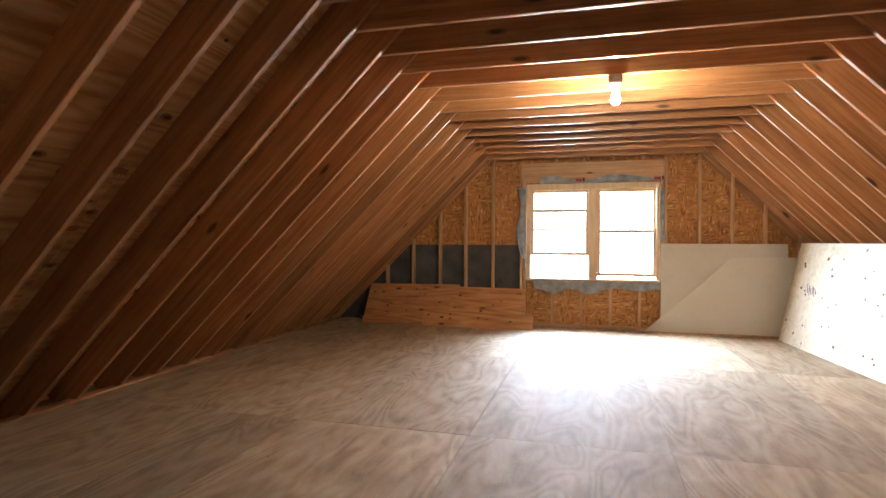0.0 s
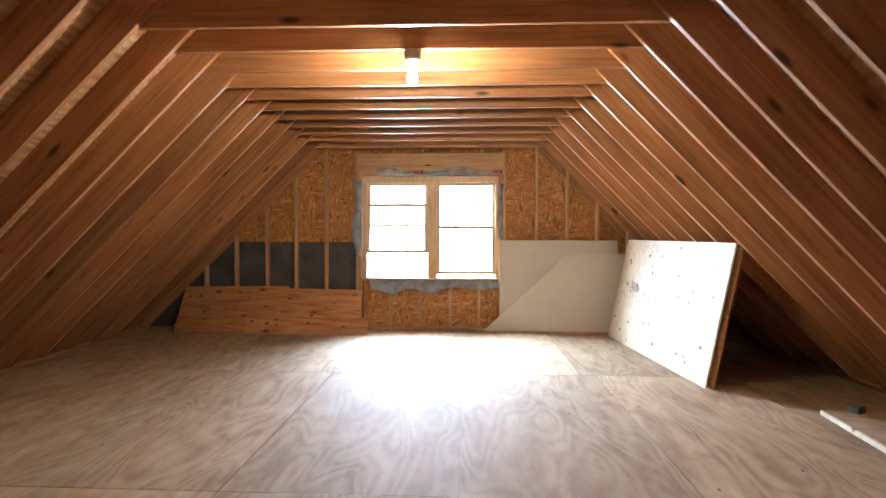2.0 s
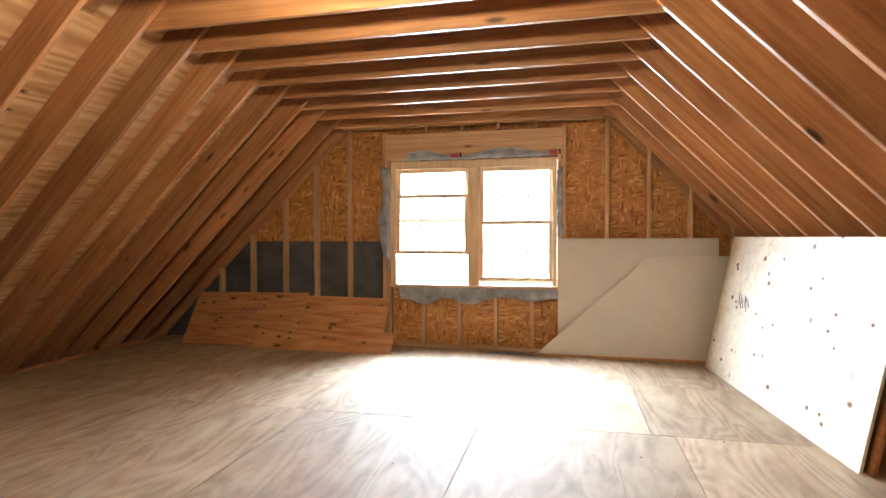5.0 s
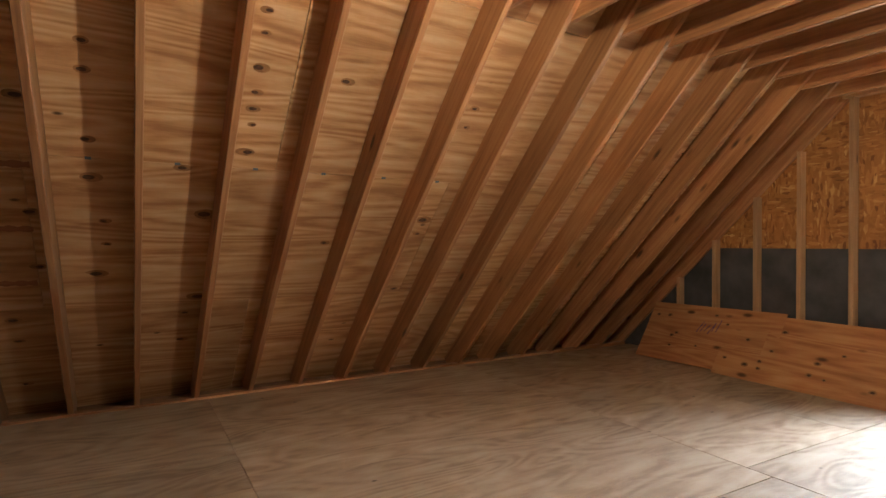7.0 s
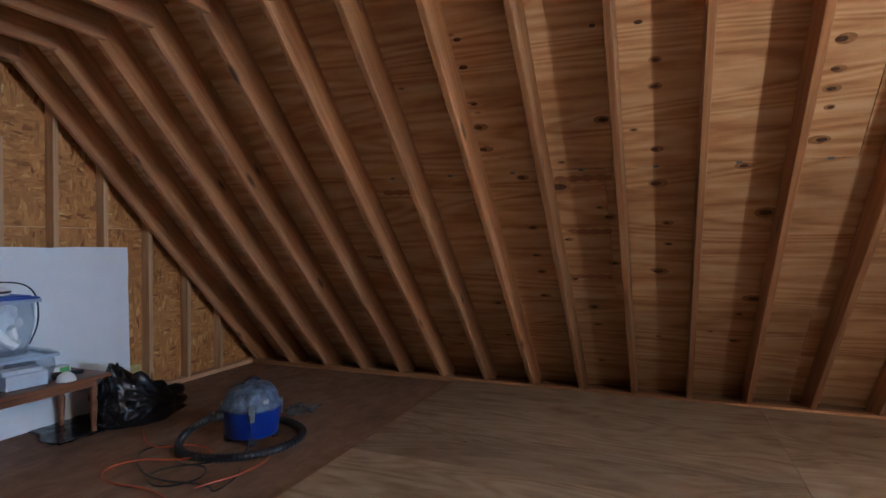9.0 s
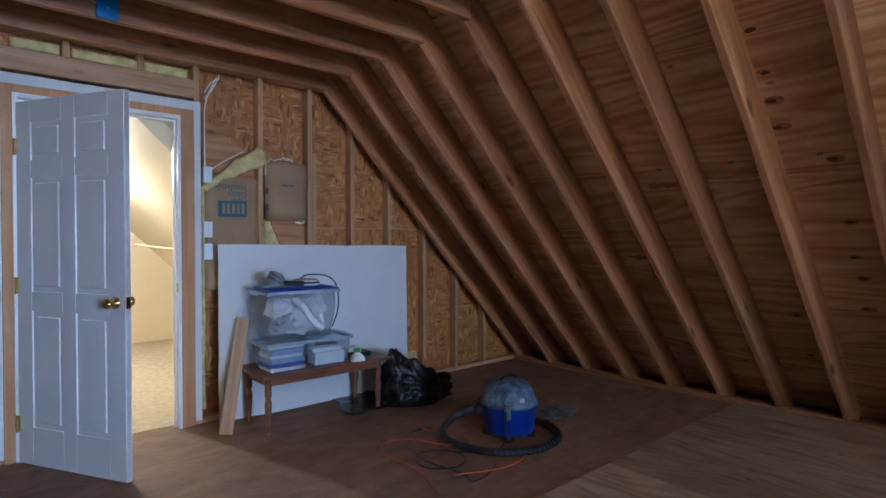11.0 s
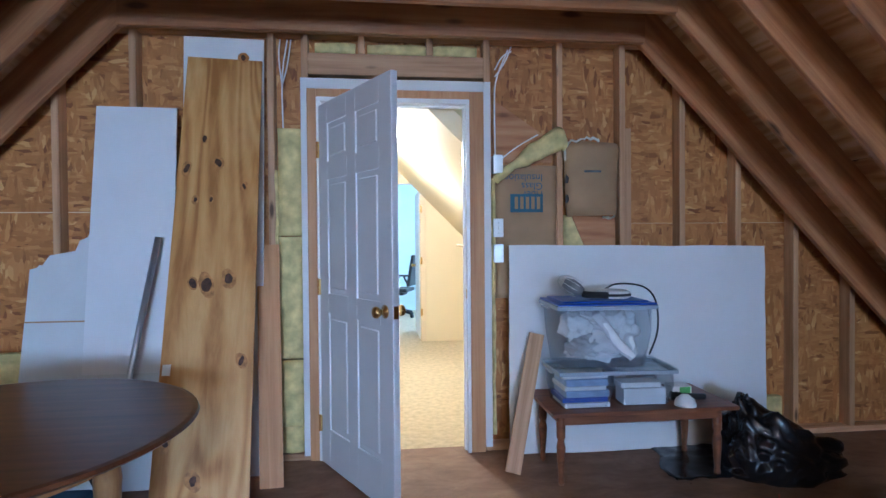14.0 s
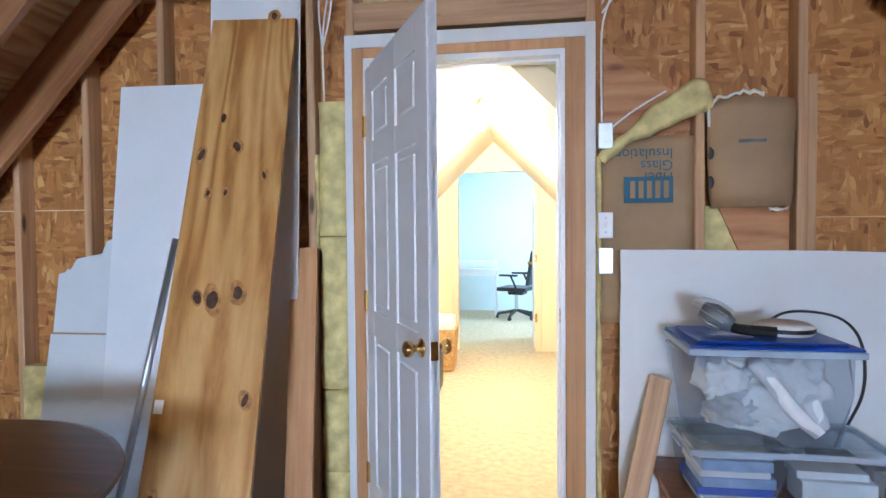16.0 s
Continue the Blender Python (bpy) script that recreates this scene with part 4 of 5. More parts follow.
BZ = 0.375
bench = thing("bench", -1.26, 0.335, LOW, "low dark wooden bench with turned legs", "bench")
top = block(-0.50, 0.50, -0.225, 0.25, BZ, BZ + 0.022, 0.008, segments=2)
part("top", top, BENCHWOOD, bench)
for y in (-0.17, 0.17):
    bm = block(-0.43, 0.43, y - 0.01, y + 0.01, BZ - 0.06, BZ, 0.002)
    part("apron", bm, BENCHWOOD, bench)
for x in (-0.43, 0.43):
    part("apron", block(x - 0.01, x + 0.01, -0.18, 0.18, BZ - 0.06, BZ, 0.002), BENCHWOOD, bench)
for x in (-0.43, 0.43):
    for y in (-0.16, 0.16):
        part("leg", lathe([(0.013, 0), (0.017, 0.02), (0.014, 0.05), (0.021, 0.14), (0.024, 0.20), (0.016, 0.235), (0.023, 0.25), (0.023, BZ)], 12, m=Matrix.Translation((x, y, 0))), BENCHWOOD, bench, smooth=True)
BT = BZ + 0.022 + LOW


def tub(w, d, h, name, x, y, z, turn, label, lid_material, lid_label):
    """A clear tapered storage box: thin walls, rim, lid."""
    t = thing(name, x, y, z, label, "storage box", "plastic storage boxes")
    t.matrix_basis = pose(x, y, z, 0, 0, turn)
    bm = bmesh.new()
    def ring(k, zz):
        return [bm.verts.new((sx * w / 2 * k, sy * d / 2 * k, zz)) for sx, sy in ((-1, -1), (1, -1), (1, 1), (-1, 1))]
    rings = [ring(0.86, 0.0), ring(0.93, h * 0.55), ring(0.98, h - 0.012), ring(1.03, h - 0.012), ring(1.03, h)]
    for a, b in zip(rings, rings[1:]):
        for i in range(4):
            bm.faces.new((a[i], a[(i + 1) % 4], b[(i + 1) % 4], b[i]))
    bm.faces.new(rings[0][::-1])
    bmesh.ops.bevel(bm, geom=[e for e in bm.edges if abs(e.verts[0].co.z - e.verts[1].co.z) > 0.01], offset=0.03, segments=3, affect="EDGES")
    part("body", bm, BIN, t, "clear plastic body", True)
    lid = block(-w / 2 * 1.03, w / 2 * 1.03, -d / 2 * 1.03, d / 2 * 1.03, h, h + 0.010, 0.004)
    block(-w / 2 * 0.9, w / 2 * 0.9, -d / 2 * 0.88, d / 2 * 0.88, h + 0.012, h + 0.02, 0.004, lid)
    part("lid", lid, lid_material, t, lid_label)
    rim = bmesh.new()
    for x0, x1, y0, y1 in ((-0.525, 0.525, 0.5, 0.525), (-0.525, 0.525, -0.525, -0.5), (-0.525, -0.5, -0.5, 0.5), (0.5, 0.525, -0.5, 0.5)):
        block(x0 * w, x1 * w, y0 * d, y1 * d, h - 0.022, h - 0.001, 0.003, rim)
    rim = part("rim", rim, FROST, t, "frosted rim")
    for sx in (-1, 1):
        part("handle", block(sx * w * 0.525, sx * w * 0.56, -d * 0.2, d * 0.2, h - 0.03, h - 0.018, 0.004), FROST, rim, "frosted side handle")
    return t


def rag(parent, x, y, z, sx, sy, sz, seed, material=None, label="crumpled white cloth"):
    bm = bmesh.new()
    bmesh.ops.create_icosphere(bm, subdivisions=4, radius=1.0)
    off = Vector((seed * 3.1, seed * 1.7, 0))
    for v in bm.verts:
        n = noise.fractal(v.co * 1.6 + off, 1.0, 2.0, 5) * 0.35 + abs(noise.noise(v.co * 2.7 + off)) * 0.5
        v.co = Vector((v.co.x * sx, v.co.y * sy, v.co.z * sz)) * (0.92 + n)
    bm.transform(Matrix.Translation((x, y, z)))
    return part("contents", bm, material or CLOTH, parent, label, True)


def stack(parent, boxes):
    for x0, x1, y0, y1, z0, z1, m, lab in boxes:
        part("contents", block(x0 * 0.9, x1 * 0.9, y0 * 0.85, y1 * 0.92, z0 * 0.88, z1 * 0.88, 0.002), m, parent, lab)


SLEEVE = plain("pale_blue_sleeve", (0.30, 0.40, 0.62), 0.35, 0, 0.2, 20)
LIDGREY = clear("smoky_lid", (0.93, 0.96, 0.98), 0.05, 0.2, 0.05)
b1 = tub(0.30, 0.29, 0.195, "storage_box", -0.965, 0.39, BT, 0, "clear plastic box of papers on the bench", LIDGREY, "translucent lid")
stack(b1, [(-0.14, 0.13, -0.10, 0.13, 0.004, 0.03, CLOTH, "stack of paper"), (-0.13, 0.14, -0.11, 0.12, 0.031, 0.06, BLUE, "blue folder"), (-0.14, 0.12, -0.10, 0.12, 0.061, 0.10, SLEEVE, "pale blue sleeves"), (-0.12, 0.13, -0.11, 0.12, 0.101, 0.125, CLOTH, "stack of paper"), (-0.13, 0.12, -0.1, 0.12, 0.126, 0.165, SLEEVE, "pale blue sleeves"), (-0.14, 0.13, -0.11, 0.1, 0.166, 0.185, CLOTH, "stack of paper")])
b2 = tub(0.31, 0.29, 0.190, "storage_box", -1.295, 0.38, BT, -3, "clear plastic box of cartons on the bench", LIDGREY, "translucent lid")
stack(b2, [(-0.12, 0.13, 0.0, 0.13, 0.004, 0.10, CLOTH, "white carton"), (-0.13, 0.02, -0.12, -0.01, 0.004, 0.14, GREYP, "grey carton"), (-0.10, 0.14, 0.0, 0.11, 0.101, 0.13, CLOTH, "white envelope")])
b3 = tub(0.50, 0.36, 0.320, "storage_box", -1.06, 0.39, BT + 0.216, -2, "large clear plastic box of cloths with blue lid", BLUE, "blue lid")
rag(b3, 0.0, 0.0, 0.055, 0.15, 0.11, 0.04, 6)
rag(b3, -0.02, 0.03, 0.13, 0.16, 0.095, 0.10, 1)
rag(b3, -0.11, 0.055, 0.20, 0.085, 0.075, 0.085, 2)
rag(b3, 0.12, 0.05, 0.20, 0.08, 0.08, 0.075, 3)
rag(b3, 0.09, 0.075, 0.10, 0.09, 0.06, 0.06, 5, PAPER, "crumpled grey cloth")
rag(b3, 0.02, 0.02, 0.23, 0.13, 0.08, 0.05, 4)
for pts in (((-0.15, 0.135, 0.05), (-0.06, 0.15, 0.12), (0.0, 0.15, 0.22), (0.05, 0.13, 0.27)), ((-0.16, 0.13, 0.06), (-0.12, 0.145, 0.14), (-0.17, 0.13, 0.2))):
    bm = tube(pts, 0.026, sides=10, rounds=3)
    for v in bm.verts:
        v.co += Vector((0.02, 0.004, 0.02)) * noise.noise(v.co * 24)
    part("contents", bm, CLOTH, b3, "white cloth folded against the side", True)
LT = BT + 0.216 + 0.341
work = thing("work_lamp", -0.98, 0.42, LT, "caged hand lamp with black handle on the lid", "lamp")
part("handle", tube([(-0.12, 0.05, 0.02), (-0.02, 0.02, 0.022), (0.0, 0.0, 0.025)], 0.018, sides=10, rounds=1), BLACK, work)
part("shade", lathe([(0.02, 0), (0.035, 0.03), (0.042, 0.07), (0.03, 0.11)], 16, m=pose(0.0, 0.0, 0.035, 65, 0, 60)), GREYP, work, "grey reflector", True)
for i in range(5):
    a = math.pi * i / 5
    c = [(0.045 * math.cos(a) * s, 0.045 * math.sin(a) * s, z) for s, z in ((1, 0), (1.1, 0.06), (0.6, 0.12), (-0.6, 0.12), (-1.1, 0.06), (-1, 0))]
    bm = tube(c, 0.0018, sides=4, rounds=1)
    bm.transform(pose(0.02, -0.01, 0.045, 60, 0, 60))
    part("cage_wire", bm, STEEL, work)
reel = thing("cord_reel", -1.16, 0.38, LT, "white round cord reel with black band", "reel")
part("disc", lathe([(0.085, 0), (0.095, 0.01), (0.095, 0.03), (0.07, 0.042)], 28), CLOTH, reel, smooth=True)
part("band", lathe([(0.0965, 0.012), (0.0965, 0.026)], 28), BLACK, reel)
part("cord", tube([(0.02, -0.08, 0.03), (-0.06, -0.1, 0.07), (-0.2, -0.08, 0.06), (-0.24, -0.02, 0.02), (-0.25, 0.02, -0.06), (-0.25, 0.02, -0.2), (-0.22, -0.02, -0.32)], 0.005, rounds=3), BLACK, reel)
carton = thing("small_carton", -1.53, 0.40, BT, "small green and white carton on the bench", "carton")
part("box", block(-0.05, 0.06, -0.05, 0.04, 0, 0.075, 0.002), CLOTH, carton)
part("label", block(-0.04, 0.02, 0.0405, 0.042, 0.035, 0.07), plain("green_print", (0.12, 0.36, 0.10), 0.6), carton, "green label")
mask = loose("dust_mask", lathe([(0.055, 0), (0.054, 0.012), (0.045, 0.035), (0.02, 0.055), (0.006, 0.058)], 20), CLOTH, "white moulded dust mask on the bench", "mask", Matrix.Translation((-1.49, 0.53, BT)), smooth=True)
loose("flashlight", lathe([(0.014, 0), (0.016, 0.01), (0.016, 0.12), (0.024, 0.15), (0.024, 0.18)], 14), BLACK, "black flashlight lying on the bench", "flashlight", pose(-1.64, 0.47, BT + 0.024, 90, 0, 78), smooth=True)


def bin_bag():
    bm = bmesh.new()
    bmesh.ops.create_icosphere(bm, subdivisions=5, radius=1.0)
    for v in bm.verts:
        c = v.co.copy()
        n = noise.fractal(c * 1.5 + Vector((4, 2, 7)), 1.0, 2.0, 6) * 0.16 + abs(noise.noise(c * 3.1)) * 0.22
        peak = max(0.0, c.z) ** 2
        side = max(0.0, -c.x)
        v.co = Vector((c.x * (0.25 - 0.13 * peak) - 0.20 * side * (1 - max(0, c.z)), c.y * (0.25 - 0.12 * peak), c.z * (0.27 - 0.10 * side) + 0.17 - 0.06 * side)) * (0.86 + n)
        v.co.x += 0.10 * peak
        if v.co.z < 0.10:
            k = 1 + (0.10 - max(v.co.z, 0)) * 2.4
            v.co.x *= k
            v.co.y *= k
        v.co.z = max(v.co.z, 0.0)
    return loose("garbage_bag", bm, BAG, "full black garbage bag slumped on the floor", "bag", Matrix.Translation((-1.98, 0.47, LOW)), smooth=True)


bin_bag()
bm = bmesh.new()
bmesh.ops.create_grid(bm, x_segments=20, y_segments=16, size=0.5)
for v in bm.verts:
    a = math.atan2(v.co.y, v.co.x)
    v.co = Vector((v.co.x * (0.56 + 0.1 * math.sin(3 * a)), v.co.y * 0.5, 0.012 + 0.02 * abs(noise.noise(v.co * 9))))
bmesh.ops.solidify(bm, geom=bm.faces[:], thickness=0.004)
loose("plastic_sheet", bm, BAG, "flat black plastic sheet under the bench", "plastic sheet", Matrix.Translation((-1.75, 0.30, LOW)), smooth=True)
rag_y = bmesh.new()
join(rag_y, block(-0.09, 0.09, -0.03, 0.03, 0, 0.22, 0.02, segments=2))
loose("insulation_scrap", rag_y, INSUL, "yellow fibreglass scrap between the studs", "insulation", Matrix.Translation((-2.37, -0.03, LOW + 0.04)))


# ---- shop vacuum with its hose and cords
def vacuum(x, y):
    v = thing("shop_vacuum", x, y, LOW, "blue shop vacuum with a dusty grey motor head", "vacuum")
    part("drum", lathe([(0.155, 0.035), (0.165, 0.05), (0.178, 0.19), (0.182, 0.20), (0.182, 0.215)], 32), plain("drum_blue", (0.012, 0.035, 0.25), 0.4), v, "blue plastic drum", True)
    part("head", lathe([(0.186, 0.205), (0.186, 0.225), (0.172, 0.24), (0.155, 0.30), (0.12, 0.345), (0.06, 0.362), (0.01, 0.364)], 32), plain("dusty_blue_grey", (0.10, 0.13, 0.19), 0.5, 0, 0.6, 26, 0.5, 40), v, "dusty grey motor head", True)
    part("handle", tube([(-0.07, 0, 0.345), (-0.05, 0, 0.385), (0.05, 0, 0.385), (0.07, 0, 0.345)], 0.013, sides=8, rounds=2), BLACK, v)
    for a in (40, 130, 220, 310):
        ca, sa = math.cos(radians(a)), math.sin(radians(a))
        part("latch", _latch(ca, sa, a), GREYP, v)
        part("foot", lathe([(0.03, 0), (0.034, 0.02), (0.028, 0.045)], 12, m=Matrix.Translation((0.14 * ca, 0.14 * sa, 0))), BLACK, v)
    part("switch", _latch(math.cos(radians(70)), math.sin(radians(70)), 70, 0.02, 0.03, 0.25, 0.28, 0.163), STEEL, v, "pale switch plate")
    part("port", lathe([(0.036, 0), (0.036, 0.06)], 16, m=Matrix.Translation((0.12, -0.10, 0.17)) @ pose(0, 0, 0, 90, 0, 50)), BLACK, v)
    return v


def _latch(ca, sa, a, half=0.02, depth=0.012, z0=0.15, z1=0.25, rad=0.186):
    bm = block(-depth / 2, depth / 2, -half, half, z0, z1, 0.004)
    bm.transform(pose(rad * ca, rad * sa, 0, 0, 0, a))
    return bm


VX, VY = -2.02, 1.52
vacuum(VX, VY)


def ribbed(points, radius):
    pts = [Vector(p) for p in points]
    for _ in range(4):
        q = [pts[0]]
        for a, b in zip(pts, pts[1:]):
            q += [a.lerp(b, 0.25), a.lerp(b, 0.75)]
        pts = q + [pts[-1]]
    bm = bmesh.new()
    prev, side = None, None
    for i, p in enumerate(pts):
        d = (pts[min(i + 1, len(pts) - 1)] - pts[max(i - 1, 0)]).normalized()
        side = side or d.orthogonal().normalized()
        side = (side - d * side.dot(d)).normalized()
        upv = d.cross(side)
        rr = radius * (1.0 if i % 2 else 0.86)
        ring = [bm.verts.new(p + rr * (math.cos(k * math.pi / 5) * side + math.sin(k * math.pi / 5) * upv)) for k in range(10)]
        if prev:
            for k in range(10):
                bm.faces.new((prev[k], prev[(k + 1) % 10], ring[(k + 1) % 10], ring[k]))
        prev = ring
    return bm


F0 = LOW
hose = thing("vacuum_hose", VX, VY, F0, "black ribbed vacuum hose curled round the vacuum", "hose")
part("hose", ribbed([(0.17, -0.15, 0.17), (0.30, -0.26, 0.10), (0.42, -0.20, 0.03), (0.44, 0.0, 0.028), (0.36, 0.22, 0.028), (0.12, 0.36, 0.028), (-0.14, 0.32, 0.028), (-0.28, 0.12, 0.028), (-0.30, -0.10, 0.028)], 0.026), BLACK, hose)
dirty = bmesh.new()
bmesh.ops.create_grid(dirty, x_segments=18, y_segments=14, size=0.5)
for v in dirty.verts:
    a = math.atan2(v.co.y, v.co.x)
    v.co = Vector((v.co.x * (0.26 + 0.07 * math.sin(3 * a + 1)), v.co.y * (0.2 + 0.05 * math.cos(4 * a)), 0.006 + 0.05 * abs(noise.noise(v.co * 6))))
bmesh.ops.solidify(dirty, geom=dirty.faces[:], thickness=0.003)
loose("floor_cloth", dirty, GREYP, "crumpled grey cloth on the worn subfloor", "cloth", Matrix.Translation((-2.60, 1.47, LOW + 0.003)), smooth=True)
cord = lambda n, pts, m, lab: loose(n, tube([(x, y, LOW + 0.005 + z) for x, y, z in pts], 0.0052, rounds=3), m, lab, "cord")
cord("power_cord", [(-1.88, 1.62, 0.22), (-1.78, 1.72, 0.0), (-1.62, 1.62, 0), (-1.45, 1.40, 0), (-1.30, 1.42, 0), (-1.24, 1.60, 0), (-1.42, 1.72, 0), (-1.55, 1.62, 0.01), (-1.48, 1.45, 0.012), (-1.62, 1.28, 0.01), (-1.72, 1.12, 0), (-1.58, 1.05, 0), (-1.40, 1.25, 0.012), (-1.28, 1.50, 0.012), (-1.38, 1.80, 0), (-1.30, 1.90, 0), (-1.48, 1.88, 0), (-1.60, 1.80, 0)], BLACK, "black power cord in loose loops on the floor")
cord("extension_cord", [(-1.85, 0.75, 0), (-1.68, 0.98, 0), (-1.62, 1.15, 0.012), (-1.75, 1.30, 0.02), (-1.70, 1.55, 0.02), (-1.52, 1.45, 0.02), (-1.45, 1.20, 0.02), (-1.30, 1.10, 0), (-1.18, 1.28, 0), (-1.22, 1.60, 0.012), (-1.12, 1.85, 0)], ORANGE, "orange extension cord lying across the floor")
cord("extension_cord", [(-1.30, 1.78, 0.012), (-1.55, 1.90, 0.012), (-1.80, 1.86, 0), (-1.85, 1.74, 0)], ORANGE, "orange extension cord lying across the floor")


# ---- east of the door (the camera's left)
def board_lean(name, pts, t, material, label, x_foot, y_foot, x_top, y_top, z_top, category="board"):
    """A sheet with its foot's middle and top's middle given; it leans towards the door wall."""
    foot, top_ = Vector((x_foot, y_foot, LOW)), Vector((x_top, y_top, z_top))
    upv = (top_ - foot).normalized()
    ax = Vector((1, 0, 0))
    ax = (ax - upv * ax.dot(upv)).normalized()
    m = Matrix((ax, upv.cross(ax), upv)).transposed().to_4x4()
    m.translation = foot
    return loose(name, slab(pts, t), material, label, category, m)


HALO = plain("knot_halo", (0.42, 0.20, 0.055), 0.5, 0, 0.35, 50, 0.2)
plank = board_lean("plywood_plank", [(-0.212, 0.0), (0.212, -0.004), (0.196, 2.40), (-0.196, 2.375)], 0.014, PLY, "tall knotty plywood plank leaning by the door", 0.878, 0.80, 0.922, 0.06, 2.33)
for u, v, rr in ((-0.095, 2.396, 0.022), (0.08, 1.90, 0.018), (0.003, 1.763, 0.024), (0.157, 1.734, 0.026), (0.028, 1.56, 0.013), (0.104, 1.56, 0.014), (-0.13, 1.63, 0.015), (-0.077, 1.145, 0.026), (0.024, 1.117, 0.036), (0.088, 1.127, 0.024), (-0.153, 0.747, 0.022), (0.03, 0.234, 0.026), (0.16, 0.40, 0.022)):
    for grow, h, mt in ((1.45, 0.0006, HALO), (0.85, 0.0012, KNOT)):
        bm = lathe([(rr * grow, 0), (rr * grow * 0.9, h)], 14)
        for w in bm.verts:
            w.co.x *= 1 + 0.35 * noise.noise(Vector((math.atan2(w.co.y, w.co.x) * 1.3, u * 40, v * 9)))
        bm.transform(Matrix.Translation((u, 0.0005, v)) @ pose(0, 0, 0, -90, random.uniform(-30, 30), 0) @ Matrix.Diagonal((random.uniform(0.6, 0.95), random.uniform(1.0, 1.45), 1, 1)))
        part("knot", bm, mt, plank)
board_lean("drywall_strip_tall", [(-0.20, 0.0), (0.22, 0), (0.22, 2.42), (-0.21, 2.41)], 0.012, GYPSUM, "tall grey drywall strip behind the plank", 0.93, 0.17, 0.935, 0.03, 2.39, "drywall")
board_lean("cedar_plank", [(-0.06, 0), (0.06, 0), (0.06, 1.285), (-0.06, 1.285)], 0.018, LUMBER_RED, "short reddish plank leaning beside the plywood", 0.655, 0.335, 0.712, 0.06, 1.237)
board_lean("drywall_piece", [(-0.22, 0), (0.24, 0), (0.205, 2.02), (-0.21, 2.02)], 0.012, GYPSUM, "narrow grey drywall piece leaning on studs", 1.42, 0.22, 1.40, 0.05, 1.995, "drywall")
board_lean("broken_drywall", [(-0.40, 0), (0.42, 0), (0.42, 0.62), (0.395, 1.135), (0.36, 1.145), (0.35, 1.16), (0.335, 1.155), (0.30, 1.21), (0.17, 1.235), (0.15, 1.29), (0.11, 1.31), (0.08, 1.375), (0.05, 1.35), (-0.3, 1.30)], 0.012, GYPSUM_WORN, "broken grey drywall sheet with a jagged top edge", 1.56, 0.17, 1.55, 0.045, 1.35, "drywall")
low_cut = board_lean("drywall_offcut_low", [(-0.36, 0), (0.385, 0), (0.375, 0.868), (-0.37, 0.872)], 0.014, GYPSUM_WORN, "low grey drywall offcut with a straight edge", 1.57, 0.27, 1.57, 0.12, 0.86, "drywall")
# thin brown strip that draws a darker line along the offcut's top edge
part("paper_edge", block(-0.37, 0.376, -0.0145, 0.0008, 0.8665, 0.8745), KRAFT, low_cut, "thin brown line along the top edge")
pole = loose("metal_pole", tube([(1.42, 0.44, LOW + 0.02), (1.243, 0.20, 1.28)], 0.015, sides=12), STEEL, "thin grey metal pole leaning on drywall", "pole", smooth=True)
part("foot", block(1.36, 1.50, 0.42, 0.48, LOW, LOW + 0.025, 0.006), GREYP, pole, "flat grey foot")
loose("yellow_scrap", block(-0.14, 0.14, -0.05, 0.03, 0, 0.30, 0.04, segments=2), INSUL, "yellow fibreglass scrap on the floor by the studs", "insulation", pose(2.06, 0.0, LOW + 0.38, 0, 0, 5))


def dining_table(x, y):
    t = thing("dining_table", x, y, LOW, "round dark-stained dining table with turned maple legs", "table")
    zt = 0.705 - LOW
    part("tabletop", lathe([(0.575, zt - 0.028), (0.613, zt - 0.024), (0.630, zt - 0.013), (0.625, zt - 0.003), (0.611, zt)], 72), DARKWOOD, t, "dark glossy round top", False)
    ap = lathe([(0.45, zt - 0.10), (0.45, zt - 0.028)], 48)
    part("apron", ap, HONEY, t, "pale wooden apron")
    prof = [(0.020, 0.0), (0.026, 0.02), (0.020, 0.05), (0.030, 0.12), (0.036, 0.20), (0.030, 0.26), (0.036, 0.275), (0.036, 0.29), (0.026, 0.30), (0.036, 0.315), (0.036, 0.33), (0.026, 0.345), (0.040, 0.40), (0.044, 0.48), (0.036, 0.54), (0.042, 0.55), (0.036, 0.56), (0.042, 0.572), (0.034, 0.585), (0.036, 0.60)]
    for a in (35, 125, 215, 305):
        c, s = 0.36 * math.cos(radians(a)), 0.36 * math.sin(radians(a))
        bm = lathe(prof, 20, m=Matrix.Translation((c, s, 0)))
        block(c - 0.036, c + 0.036, s - 0.036, s + 0.036, 0.60, zt - 0.03, 0.006, bm)
        part("leg", bm, HONEY, t, "turned maple leg", True)


dining_table(1.300, 1.490)
store = thing("folded_chair", 1.55, 0.95, LOW, "blue folding chair frame under the table", "chair")
part("seat", block(-0.28, 0.30, -0.12, 0.16, 0.20, 0.26, 0.02, segments=2), plain("blue_canvas", (0.03, 0.10, 0.20), 0.8), store, "blue canvas seat")
for y in (-0.12, 0.16):
    part("leg", tube([(-0.30, y, 0), (-0.28, y, 0.36), (-0.10, y, 0.38)], 0.011, rounds=1), BLACK, store)
    part("leg", tube([(0.28, y, 0), (0.28, y, 0.24)], 0.011), BLACK, store)


